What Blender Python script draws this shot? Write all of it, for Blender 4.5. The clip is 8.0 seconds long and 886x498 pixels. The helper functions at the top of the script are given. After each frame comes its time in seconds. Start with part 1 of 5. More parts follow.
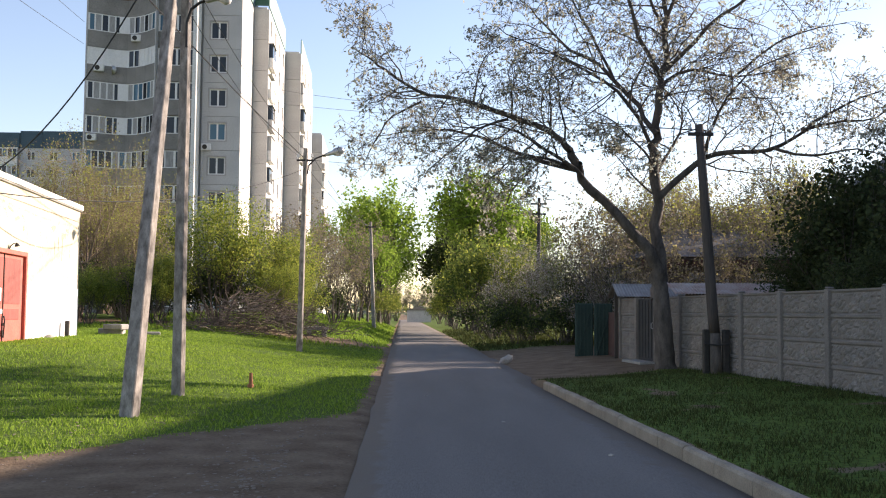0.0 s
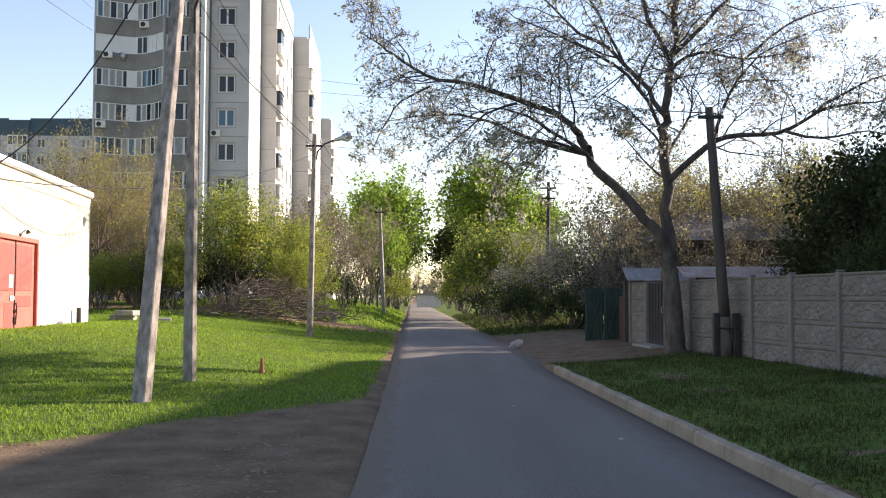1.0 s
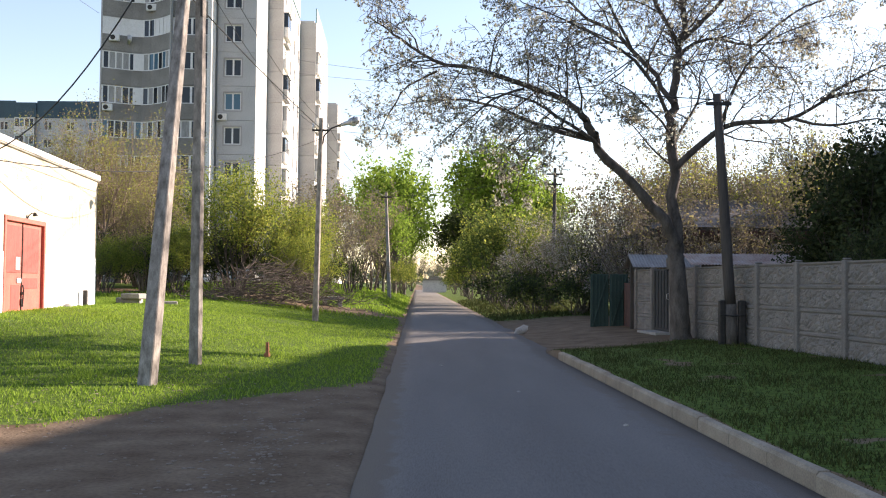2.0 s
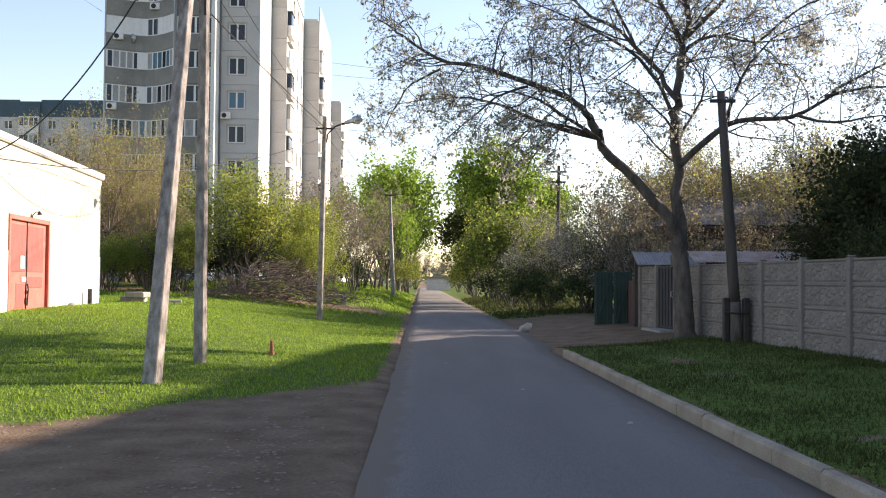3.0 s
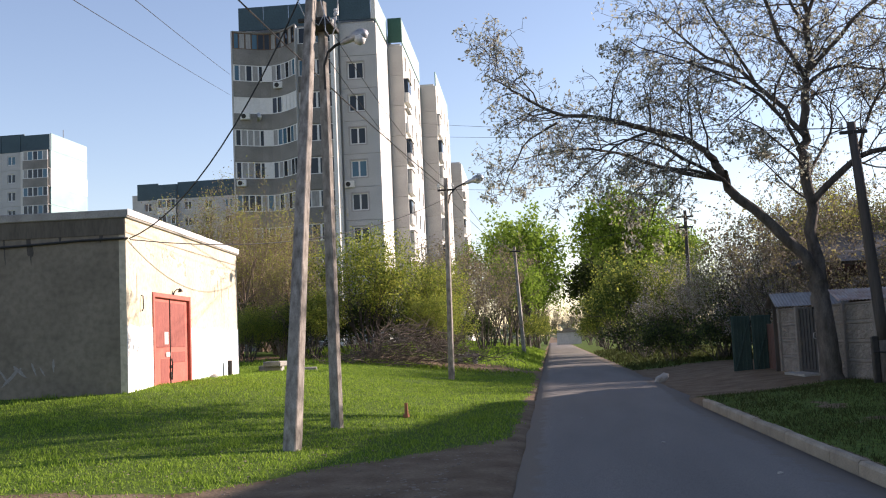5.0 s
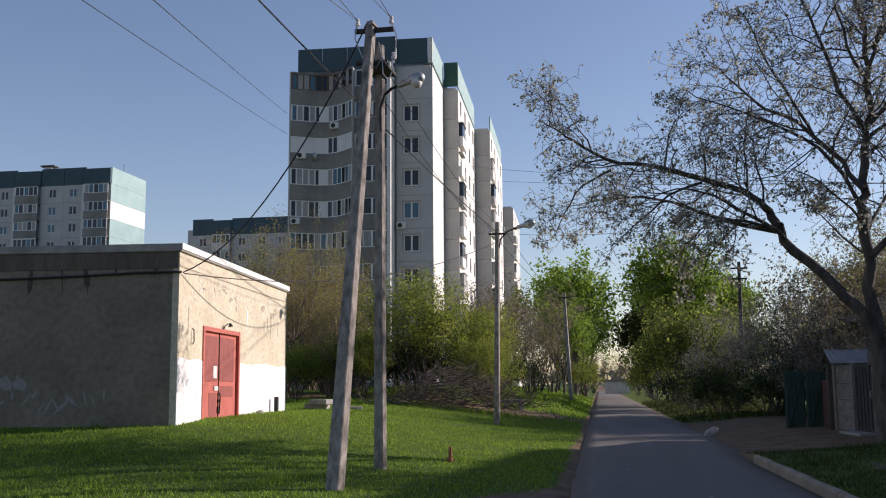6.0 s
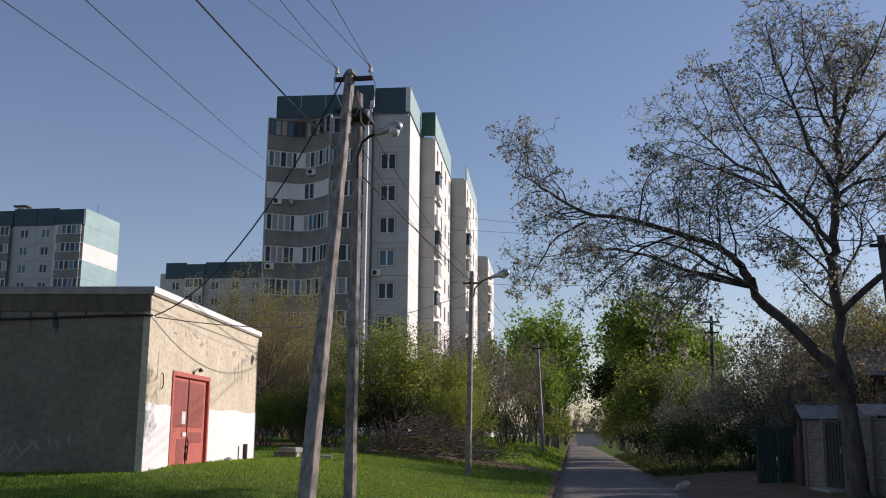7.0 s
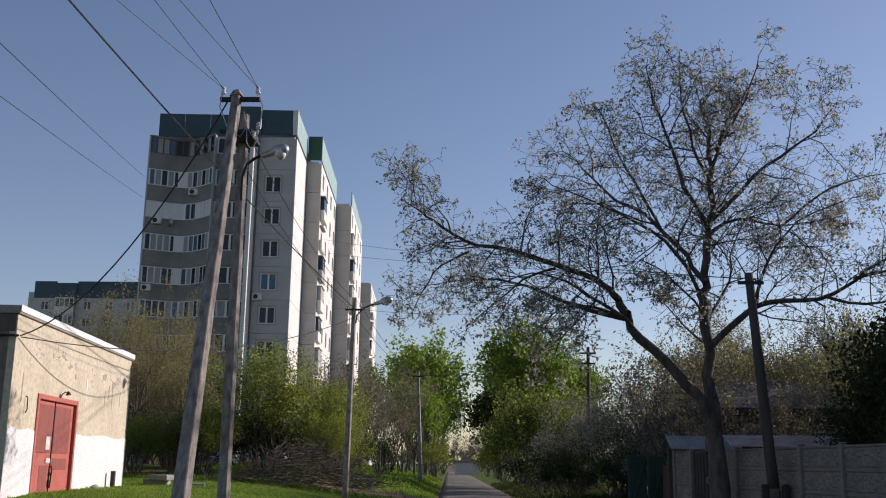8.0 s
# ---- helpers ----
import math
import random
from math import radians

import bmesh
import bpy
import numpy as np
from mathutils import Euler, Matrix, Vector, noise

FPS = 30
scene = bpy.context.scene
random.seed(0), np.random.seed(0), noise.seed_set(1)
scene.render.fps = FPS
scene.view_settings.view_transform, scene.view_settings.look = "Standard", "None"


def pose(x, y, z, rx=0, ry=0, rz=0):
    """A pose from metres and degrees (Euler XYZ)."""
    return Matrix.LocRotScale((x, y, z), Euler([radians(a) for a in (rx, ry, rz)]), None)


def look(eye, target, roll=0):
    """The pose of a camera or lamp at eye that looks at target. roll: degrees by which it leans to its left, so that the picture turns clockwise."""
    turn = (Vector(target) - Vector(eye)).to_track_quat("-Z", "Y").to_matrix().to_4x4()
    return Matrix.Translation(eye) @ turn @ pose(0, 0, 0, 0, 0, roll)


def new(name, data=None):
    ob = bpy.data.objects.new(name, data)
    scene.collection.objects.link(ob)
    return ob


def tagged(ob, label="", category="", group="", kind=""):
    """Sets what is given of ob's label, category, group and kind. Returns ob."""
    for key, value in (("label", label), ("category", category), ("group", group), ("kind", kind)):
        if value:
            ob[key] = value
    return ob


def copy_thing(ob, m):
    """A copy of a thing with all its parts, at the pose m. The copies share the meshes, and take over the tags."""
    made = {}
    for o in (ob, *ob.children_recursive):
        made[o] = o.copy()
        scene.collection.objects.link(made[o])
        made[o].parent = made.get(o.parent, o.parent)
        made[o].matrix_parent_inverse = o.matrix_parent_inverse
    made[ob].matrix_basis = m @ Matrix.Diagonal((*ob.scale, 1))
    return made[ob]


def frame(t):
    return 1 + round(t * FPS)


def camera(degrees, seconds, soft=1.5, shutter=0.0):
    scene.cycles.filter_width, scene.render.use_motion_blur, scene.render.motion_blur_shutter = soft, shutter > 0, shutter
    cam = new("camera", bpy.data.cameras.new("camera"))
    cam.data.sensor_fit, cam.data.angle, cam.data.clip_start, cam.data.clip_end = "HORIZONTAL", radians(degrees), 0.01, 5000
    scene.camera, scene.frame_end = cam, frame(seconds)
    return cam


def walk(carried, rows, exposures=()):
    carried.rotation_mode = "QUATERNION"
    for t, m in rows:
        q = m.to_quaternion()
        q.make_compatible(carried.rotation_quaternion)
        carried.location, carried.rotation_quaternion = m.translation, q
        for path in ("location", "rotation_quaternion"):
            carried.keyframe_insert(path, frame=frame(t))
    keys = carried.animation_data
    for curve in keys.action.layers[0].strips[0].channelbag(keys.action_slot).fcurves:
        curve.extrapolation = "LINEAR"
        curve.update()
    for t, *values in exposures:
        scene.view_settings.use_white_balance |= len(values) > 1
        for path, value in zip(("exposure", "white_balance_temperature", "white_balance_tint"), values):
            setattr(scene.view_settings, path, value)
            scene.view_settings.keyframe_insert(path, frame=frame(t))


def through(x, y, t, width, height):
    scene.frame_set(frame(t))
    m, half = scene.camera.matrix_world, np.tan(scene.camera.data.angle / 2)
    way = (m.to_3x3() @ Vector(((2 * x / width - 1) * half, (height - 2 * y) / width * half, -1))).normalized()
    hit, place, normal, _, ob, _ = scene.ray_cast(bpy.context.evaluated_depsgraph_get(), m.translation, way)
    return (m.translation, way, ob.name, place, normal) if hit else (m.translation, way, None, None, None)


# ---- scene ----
cam = camera(48.3, 8.0, 1.1)
EYE = 1.6
ROWS = [
    (0.0, 0.0, 3.7, -0.42),
    (0.5, 0.22, 3.56, -0.31),
    (1.0, 0.55, 2.82, -0.15),
    (1.5, 0.69, 2.25, -0.46),
    (3.0, 1.11, 1.85, -0.45),
    (3.5, 1.24, 1.93, 0.45),
    (4.0, 4.64, 2.22, 2.07),
    (4.5, 5.48, 2.04, 1.9),
    (5.0, 8.36, 5.28, 2.6),
    (5.2, 9.54, 6.26, 1.95),
    (6.3, 11.25, 8.67, 0.33),
    (6.5, 11.0, 9.46, 0.18),
    (7.0, 9.72, 10.66, -0.45),
    (7.5, 6.16, 11.46, -1.65),
    (8.0, 2.88, 12.3, -0.78),
]
walk(cam, [(t, pose(0, 0, EYE, 0, 0, yaw) @ pose(0, 0, 0, pitch) @ pose(0, 0, 0, 0, roll) @ pose(0, 0, 0, 90))
           for t, yaw, pitch, roll in ROWS],
     [(0.0, 1.3, 7100, 23), (0.6, 1.32, 7100, 23), (1.5, 1.5, 7100, 23), (3.0, 1.48, 7100, 23), (3.6, 1.36, 7100, 23), (4.6, 1.22, 7050, 23), (5.0, 1.02, 6880, 24), (5.2, 0.84, 6800, 24), (6.3, 0.14, 6350, 24), (8.0, 0.0, 6350, 24)])

# ---- light ----
SUN_DIR = Vector((0.818, 0.46, 0.357)).normalized()
world = bpy.data.worlds.new("world")
scene.world = world
world.use_nodes = True
wn = world.node_tree.nodes
sky = wn.new("ShaderNodeTexSky")
sky.sky_type = "NISHITA"
sky.sun_disc = False
sky.sun_elevation = math.asin(SUN_DIR.z)
sky.sun_rotation = math.atan2(SUN_DIR.x, SUN_DIR.y)
sky.air_density, sky.dust_density, sky.ozone_density = 1.0, 0.3, 1.4
wn["Background"].inputs[1].default_value = 0.105
world.node_tree.links.new(sky.outputs[0], wn["Background"].inputs[0])
sun_data = bpy.data.lights.new("sun", "SUN")
sun_data.energy, sun_data.angle, sun_data.color = 5.0, radians(0.6), (1.0, 0.91, 0.78)
sun = new("sun", sun_data)
sun.matrix_world = look(SUN_DIR * 50, (0, 0, 0))

# ---- materials ----
def material(name, c1, c2, scale=8.0, rough=0.85, bump=0.3, fine=60.0, metal=0.0, c3=None, spread=0.5, stretch=(1, 1, 1), vary=0.0, dist=0.01):
    """Two colours mixed by a coarse noise, darkened by a fine one, with relief from both."""
    m = bpy.data.materials.new(name)
    m.use_nodes = True
    n, l = m.node_tree.nodes, m.node_tree.links
    b = n["Principled BSDF"]
    tc = n.new("ShaderNodeTexCoord")
    mp = n.new("ShaderNodeMapping")
    mp.inputs["Scale"].default_value = stretch
    l.new(tc.outputs["Object"], mp.inputs[0])
    a = n.new("ShaderNodeTexNoise")
    a.inputs["Scale"].default_value, a.inputs["Detail"].default_value = scale, 4
    f = n.new("ShaderNodeTexNoise")
    f.inputs["Scale"].default_value, f.inputs["Detail"].default_value = fine, 3
    l.new(mp.outputs[0], a.inputs["Vector"]), l.new(mp.outputs[0], f.inputs["Vector"])
    r = n.new("ShaderNodeValToRGB")
    r.color_ramp.elements[0].position, r.color_ramp.elements[1].position = 0.5 - spread / 2, 0.5 + spread / 2
    r.color_ramp.elements[0].color, r.color_ramp.elements[1].color = (*c1, 1), (*c2, 1)
    if c3:
        e = r.color_ramp.elements.new(0.5)
        e.color = (*c3, 1)
    l.new(a.outputs[0], r.inputs[0])
    mx = n.new("ShaderNodeMixRGB")
    mx.blend_type = "MULTIPLY"
    mx.inputs[0].default_value = 0.6
    fr = n.new("ShaderNodeValToRGB")
    fr.color_ramp.elements[0].position, fr.color_ramp.elements[1].position = 0.3, 0.6
    fr.color_ramp.elements[0].color = (0.55, 0.55, 0.55, 1)
    l.new(f.outputs[0], fr.inputs[0])
    l.new(r.outputs[0], mx.inputs[1]), l.new(fr.outputs[0], mx.inputs[2])
    out = mx.outputs[0]
    if vary:
        oi = n.new("ShaderNodeObjectInfo")
        hs = n.new("ShaderNodeHueSaturation")
        mr = n.new("ShaderNodeMapRange")
        mr.inputs["To Min"].default_value, mr.inputs["To Max"].default_value = 1 - vary, 1 + vary
        l.new(oi.outputs["Random"], mr.inputs[0]), l.new(mr.outputs[0], hs.inputs["Value"]), l.new(out, hs.inputs["Color"])
        out = hs.outputs[0]
    l.new(out, b.inputs["Base Color"])
    b.inputs["Roughness"].default_value, b.inputs["Metallic"].default_value = rough, metal
    if bump:
        bp = n.new("ShaderNodeBump")
        bp.inputs["Strength"].default_value, bp.inputs["Distance"].default_value = bump, dist
        l.new(f.outputs[0], bp.inputs["Height"]), l.new(bp.outputs[0], b.inputs["Normal"])
    return m


def leaf_material(name, c1, c2, through=0.35):
    """Leaves: colour varies from leaf to leaf, and some light passes through."""
    m = bpy.data.materials.new(name)
    m.use_nodes = True
    n, l = m.node_tree.nodes, m.node_tree.links
    b = n["Principled BSDF"]
    g = n.new("ShaderNodeNewGeometry")
    r = n.new("ShaderNodeValToRGB")
    r.color_ramp.elements[0].color, r.color_ramp.elements[1].color = (*c1, 1), (*c2, 1)
    l.new(g.outputs["Random Per Island"], r.inputs[0]), l.new(r.outputs[0], b.inputs["Base Color"])
    b.inputs["Roughness"].default_value = 0.75
    b.inputs["Specular IOR Level"].default_value = 0.1
    t = n.new("ShaderNodeBsdfTranslucent")
    l.new(r.outputs[0], t.inputs[0])
    mx = n.new("ShaderNodeMixShader")
    mx.inputs[0].default_value = through
    l.new(b.outputs[0], mx.inputs[1]), l.new(t.outputs[0], mx.inputs[2]), l.new(mx.outputs[0], n["Material Output"].inputs[0])
    return m


def glass_material(name, tint, rough=0.05):
    m = bpy.data.materials.new(name)
    m.use_nodes = True
    b = m.node_tree.nodes["Principled BSDF"]
    b.inputs["Base Color"].default_value = (*tint, 1)
    b.inputs["Roughness"].default_value = rough
    b.inputs["Specular IOR Level"].default_value = 0.35
    return m


M_CONC = material("weathered_concrete", (0.24, 0.23, 0.21), (0.40, 0.385, 0.35), 3.0, 0.9, 0.5, 45, dist=0.008)
M_KERB = material("kerb_concrete", (0.235, 0.19, 0.14), (0.38, 0.32, 0.24), 2.5, 0.9, 0.5, 50, vary=0.08, dist=0.008)
M_FENCE = material("fence_concrete", (0.155, 0.14, 0.125), (0.24, 0.222, 0.20), 2.0, 0.9, 0.4, 40, vary=0.06)
M_POLE = material("pole_concrete", (0.085, 0.073, 0.06), (0.4, 0.372, 0.335), 8.0, 0.92, 0.4, 55, stretch=(1.2, 1.2, 0.5), dist=0.008, c3=(0.25, 0.228, 0.2))
M_WOODPOLE = material("tarred_wood", (0.035, 0.03, 0.027), (0.08, 0.068, 0.058), 6.0, 0.85, 0.6, 40, stretch=(1, 1, 0.1), dist=0.01)
M_BARK = material("bark", (0.045, 0.038, 0.033), (0.15, 0.132, 0.115), 7.0, 0.95, 0.9, 40, stretch=(1, 1, 0.35), dist=0.02)
M_TWIG = material("twig_bark", (0.05, 0.042, 0.036), (0.12, 0.102, 0.086), 5.0, 0.9, 0.0, 30)
M_METAL = material("dark_steel", (0.02, 0.02, 0.02), (0.05, 0.045, 0.04), 10, 0.6, 0.2, 60, metal=0.4)
M_CABLE = material("cable_black", (0.015, 0.015, 0.016), (0.03, 0.03, 0.03), 5, 0.6, 0.0, 30)
M_GALV = material("galvanised", (0.35, 0.36, 0.37), (0.5, 0.51, 0.52), 8, 0.45, 0.1, 60, metal=0.6)
M_WHITE = material("white_enamel", (0.65, 0.65, 0.63), (0.78, 0.78, 0.76), 8, 0.5, 0.1, 60)
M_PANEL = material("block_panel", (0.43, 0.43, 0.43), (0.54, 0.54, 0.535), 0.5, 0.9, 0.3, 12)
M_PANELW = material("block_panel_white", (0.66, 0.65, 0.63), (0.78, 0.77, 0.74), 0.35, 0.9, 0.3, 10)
M_BAND = material("balcony_band", (0.19, 0.182, 0.168), (0.3, 0.287, 0.268), 0.6, 0.9, 0.3, 12, vary=0.08)
M_TEAL = material("teal_panel", (0.03, 0.066, 0.088), (0.05, 0.10, 0.128), 0.4, 0.7, 0.2, 8)
M_TEALLIGHT = material("pale_teal_panel", (0.22, 0.36, 0.37), (0.32, 0.46, 0.46), 0.4, 0.7, 0.2, 8)
M_GLASS = glass_material("window_glass", (0.02, 0.024, 0.03))
M_GLASSBLUE = glass_material("blue_window_glass", (0.06, 0.14, 0.2))
M_CURTAIN = material("window_curtain", (0.26, 0.26, 0.26), (0.46, 0.46, 0.45), 3, 0.9, 0.0, 20, stretch=(6, 6, 0.5))
M_FRAMEW = material("white_window_frame", (0.74, 0.74, 0.73), (0.84, 0.84, 0.83), 4, 0.5, 0.0, 40)
M_FRAMEB = material("brown_window_frame", (0.10, 0.06, 0.035), (0.16, 0.10, 0.06), 6, 0.7, 0.0, 40)


def finish(bm, smooth=False):
    me = bpy.data.meshes.new("mesh")
    bm.normal_update()
    bm.to_mesh(me)
    bm.free()
    if smooth:
        for p in me.polygons:
            p.use_smooth = True
    return me


def part(name, bm, mat, parent=None, label="", smooth=False):
    """Links a bmesh as one mesh object, under a thing or a part."""
    me = bm if isinstance(bm, bpy.types.Mesh) else finish(bm, smooth)
    if mat and not me.materials:
        for x in (mat if isinstance(mat, (list, tuple)) else [mat]):
            me.materials.append(x)
    ob = new(name, me)
    ob.parent = parent
    if label:
        ob["label"] = label
    return ob


def thing(name, label, category, place=(0, 0, 0), turn=0.0, group="", kind=""):
    ob = new(name)
    ob.empty_display_size = 0.2
    ob.matrix_world = pose(*place, 0, 0, turn)
    return tagged(ob, label, category, group, kind)


def add_box(bm, lo, hi, bevel=0.0, m=None, mat=0):
    """A box between two corners, its edges bevelled."""
    c = [(a + b) / 2 for a, b in zip(lo, hi)]
    s = [max(abs(b - a), 1e-4) for a, b in zip(lo, hi)]
    t = Matrix.Translation(c) @ Matrix.Diagonal((*s, 1))
    if m is not None:
        t = m @ t
    r = bmesh.ops.create_cube(bm, size=1.0, matrix=t)
    vs = r["verts"]
    fs = {f for v in vs for f in v.link_faces}
    for f in fs:
        f.material_index = mat
    if bevel:
        es = list({e for v in vs for e in v.link_edges})
        bmesh.ops.bevel(bm, geom=es, offset=bevel, segments=1, affect="EDGES", profile=0.5)
    return bm


def box(lo, hi, bevel=0.0, m=None):
    return add_box(bmesh.new(), lo, hi, bevel, m)


def add_tube(bm, pts, radii, sides=8, cap=True):
    """A tube along points, with a radius at each."""
    pts = [Vector(p) for p in pts]
    rings = []
    up = Vector((0, 0, 1))
    d0 = (pts[1] - pts[0]).normalized()
    side = d0.cross(up if abs(d0.z) < 0.9 else Vector((1, 0, 0))).normalized()
    for i, p in enumerate(pts):
        d = (pts[min(i + 1, len(pts) - 1)] - pts[max(i - 1, 0)]).normalized()
        side = (side - d * side.dot(d)).normalized()
        o = d.cross(side)
        r = radii[i] if isinstance(radii, (list, tuple)) else radii
        rings.append([bm.verts.new(p + (side * math.cos(a) + o * math.sin(a)) * r) for a in [2 * math.pi * k / sides for k in range(sides)]])
    for a, b in zip(rings, rings[1:]):
        for k in range(sides):
            bm.faces.new((a[k], a[(k + 1) % sides], b[(k + 1) % sides], b[k]))
    if cap:
        bm.faces.new(list(reversed(rings[0])))
        bm.faces.new(rings[-1])
    return bm


def tube(pts, radii, sides=8):
    return add_tube(bmesh.new(), pts, radii, sides)


def sag(a, b, drop, n=14):
    """Points of a hanging wire."""
    a, b = Vector(a), Vector(b)
    return [a.lerp(b, i / n) - Vector((0, 0, drop * 4 * (i / n) * (1 - i / n))) for i in range(n + 1)]


def smooth01(v):
    v = min(1.0, max(0.0, v))
    return v * v * (3 - 2 * v)

# ---- ground, road, kerb ----
def road_left(y):
    return -0.5 - 0.041 * y


def road_right(y):
    return 3.2 - 0.049 * y if y < 23 else 2.073 - 0.042 * (y - 23)


def ground_z(x, y):
    """Height of the ground: it rises gently to the lawn, and the verge lies a kerb's height above the road."""
    l, r = road_left(y), road_right(y)
    if x < l:
        d = l - x
        z = 0.8 * smooth01((d - 0.3) / 9.0) * smooth01((y - 10) / 14)
        z += 0.6 * smooth01((d - 0.3) / 1.7) * smooth01((y - 38) / 20) * (1 - smooth01((y - 100) / 30))
        z += 0.03 * noise.noise((x * 0.5, y * 0.5, 0)) * smooth01(d / 1.5)
        return z - 0.02 * (1 - smooth01(d / 0.6))
    if x > r:
        d = x - r
        verge = 1 - smooth01((y - 21.5) / 3.0)
        z = (0.15 * (1 if d > 0.1 else 0) + 0.15 * smooth01((d - 0.2) / 3.5)) * verge + (0.28 * smooth01((d - 0.2) / 4.0) - 0.02) * (1 - verge)
        z += 0.02 * noise.noise((x * 0.6, y * 0.6, 3)) * smooth01(d / 0.8)
        return z
    return -0.05


def ground_material():
    m = material("ground_soil_and_turf", (0.12, 0.08, 0.05), (0.25, 0.185, 0.125), 1.6, 0.95, 0.8, 22, dist=0.025)
    n, l = m.node_tree.nodes, m.node_tree.links
    soil = n["Principled BSDF"].inputs["Base Color"].links[0].from_socket
    at = n.new("ShaderNodeAttribute")
    at.attribute_name = "turf"
    ns = n.new("ShaderNodeTexNoise")
    ns.inputs["Scale"].default_value, ns.inputs["Detail"].default_value = 1.3, 5
    tc = n.new("ShaderNodeTexCoord")
    l.new(tc.outputs["Object"], ns.inputs["Vector"])
    ad = n.new("ShaderNodeMath")
    ad.operation = "ADD"
    l.new(at.outputs["Fac"], ad.inputs[0]), l.new(ns.outputs[0], ad.inputs[1])
    rp = n.new("ShaderNodeValToRGB")
    rp.color_ramp.elements[0].position, rp.color_ramp.elements[1].position = 0.92, 1.08
    l.new(ad.outputs[0], rp.inputs[0])
    gr = n.new("ShaderNodeTexNoise")
    gr.inputs["Scale"].default_value, gr.inputs["Detail"].default_value = 14, 5
    l.new(tc.outputs["Object"], gr.inputs["Vector"])
    gc = n.new("ShaderNodeValToRGB")
    gc.color_ramp.elements[0].position, gc.color_ramp.elements[1].position = 0.35, 0.68
    gc.color_ramp.elements[0].color, gc.color_ramp.elements[1].color = (0.045, 0.078, 0.014, 1), (0.11, 0.17, 0.03, 1)
    l.new(gr.outputs[0], gc.inputs[0])
    mx = n.new("ShaderNodeMixRGB")
    l.new(rp.outputs[0], mx.inputs[0]), l.new(soil, mx.inputs[1]), l.new(gc.outputs[0], mx.inputs[2])
    l.new(mx.outputs[0], n["Principled BSDF"].inputs["Base Color"])
    n["Principled BSDF"].inputs["Specular IOR Level"].default_value = 0.1
    return m


def turf(x, y):
    """How much grass grows at a place, 0 to 1."""
    l, r = road_left(y), road_right(y)
    if x < l:
        d = l - x
        near = smooth01((y - (10.3 + 1.4 * max(0, 3.6 - d))) / 1.8)
        v = near * smooth01((d - 0.05 + 0.25 * noise.noise((x * 1.3, y * 1.3, 4))) / 0.4)
        # a dirt track branches off beyond the lawn
        v *= 1 - math.exp(-((y - 44 - 0.25 * d) / 2.6) ** 2)
        return v
    if x > r:
        d = x - r
        v = smooth01((d - 0.05) / 0.15) * (1 - smooth01((y - 22.5 - 0.5 * max(0, d - 1.0)) / 2.0))
        v = max(v, smooth01((y - 41) / 3) * smooth01((d - 0.15) / 0.4))
        if y < 26:
            v *= min(1, max(0.25, 0.85 + 0.9 * noise.noise((x * 0.9, y * 0.9, 12))))
        return v * 0.95
    return 0


def build_ground():
    ys = [-400, -120, -40, -15] + [-8 + 0.6 * i for i in range(90)] + [46 + 1.5 * i for i in range(30)] + [92, 98, 106, 116, 130, 150, 180, 230, 320, 500, 900, 2000]
    ls = [0, 0.15, 0.35, 0.6] + [0.9 + 0.5 * i for i in range(34)] + [18.5, 20.5, 23, 27, 33, 42, 60, 100, 200, 500, 1800]
    rs = [0, 0.09, 0.12, 0.2, 0.4] + [0.7 + 0.45 * i for i in range(18)] + [9.5, 11, 13, 16, 20, 27, 40, 70, 150, 400, 1800]
    bm = bmesh.new()
    lay = bm.verts.layers.float.new("turf")
    grid = []
    for y in ys:
        row = []
        for x in [road_left(y) - d for d in reversed(ls)] + [(road_left(y) + road_right(y)) / 2] + [road_right(y) + d for d in rs]:
            v = bm.verts.new((x, y, ground_z(x, y)))
            v[lay] = turf(x, y)
            row.append(v)
        grid.append(row)
    for a, b in zip(grid, grid[1:]):
        for i in range(len(a) - 1):
            bm.faces.new((a[i], a[i + 1], b[i + 1], b[i]))
    ob = part("ground", bm, ground_material(), smooth=True)
    return tagged(ob, "uneven ground of bare soil and spring grass", "ground", kind="structure")


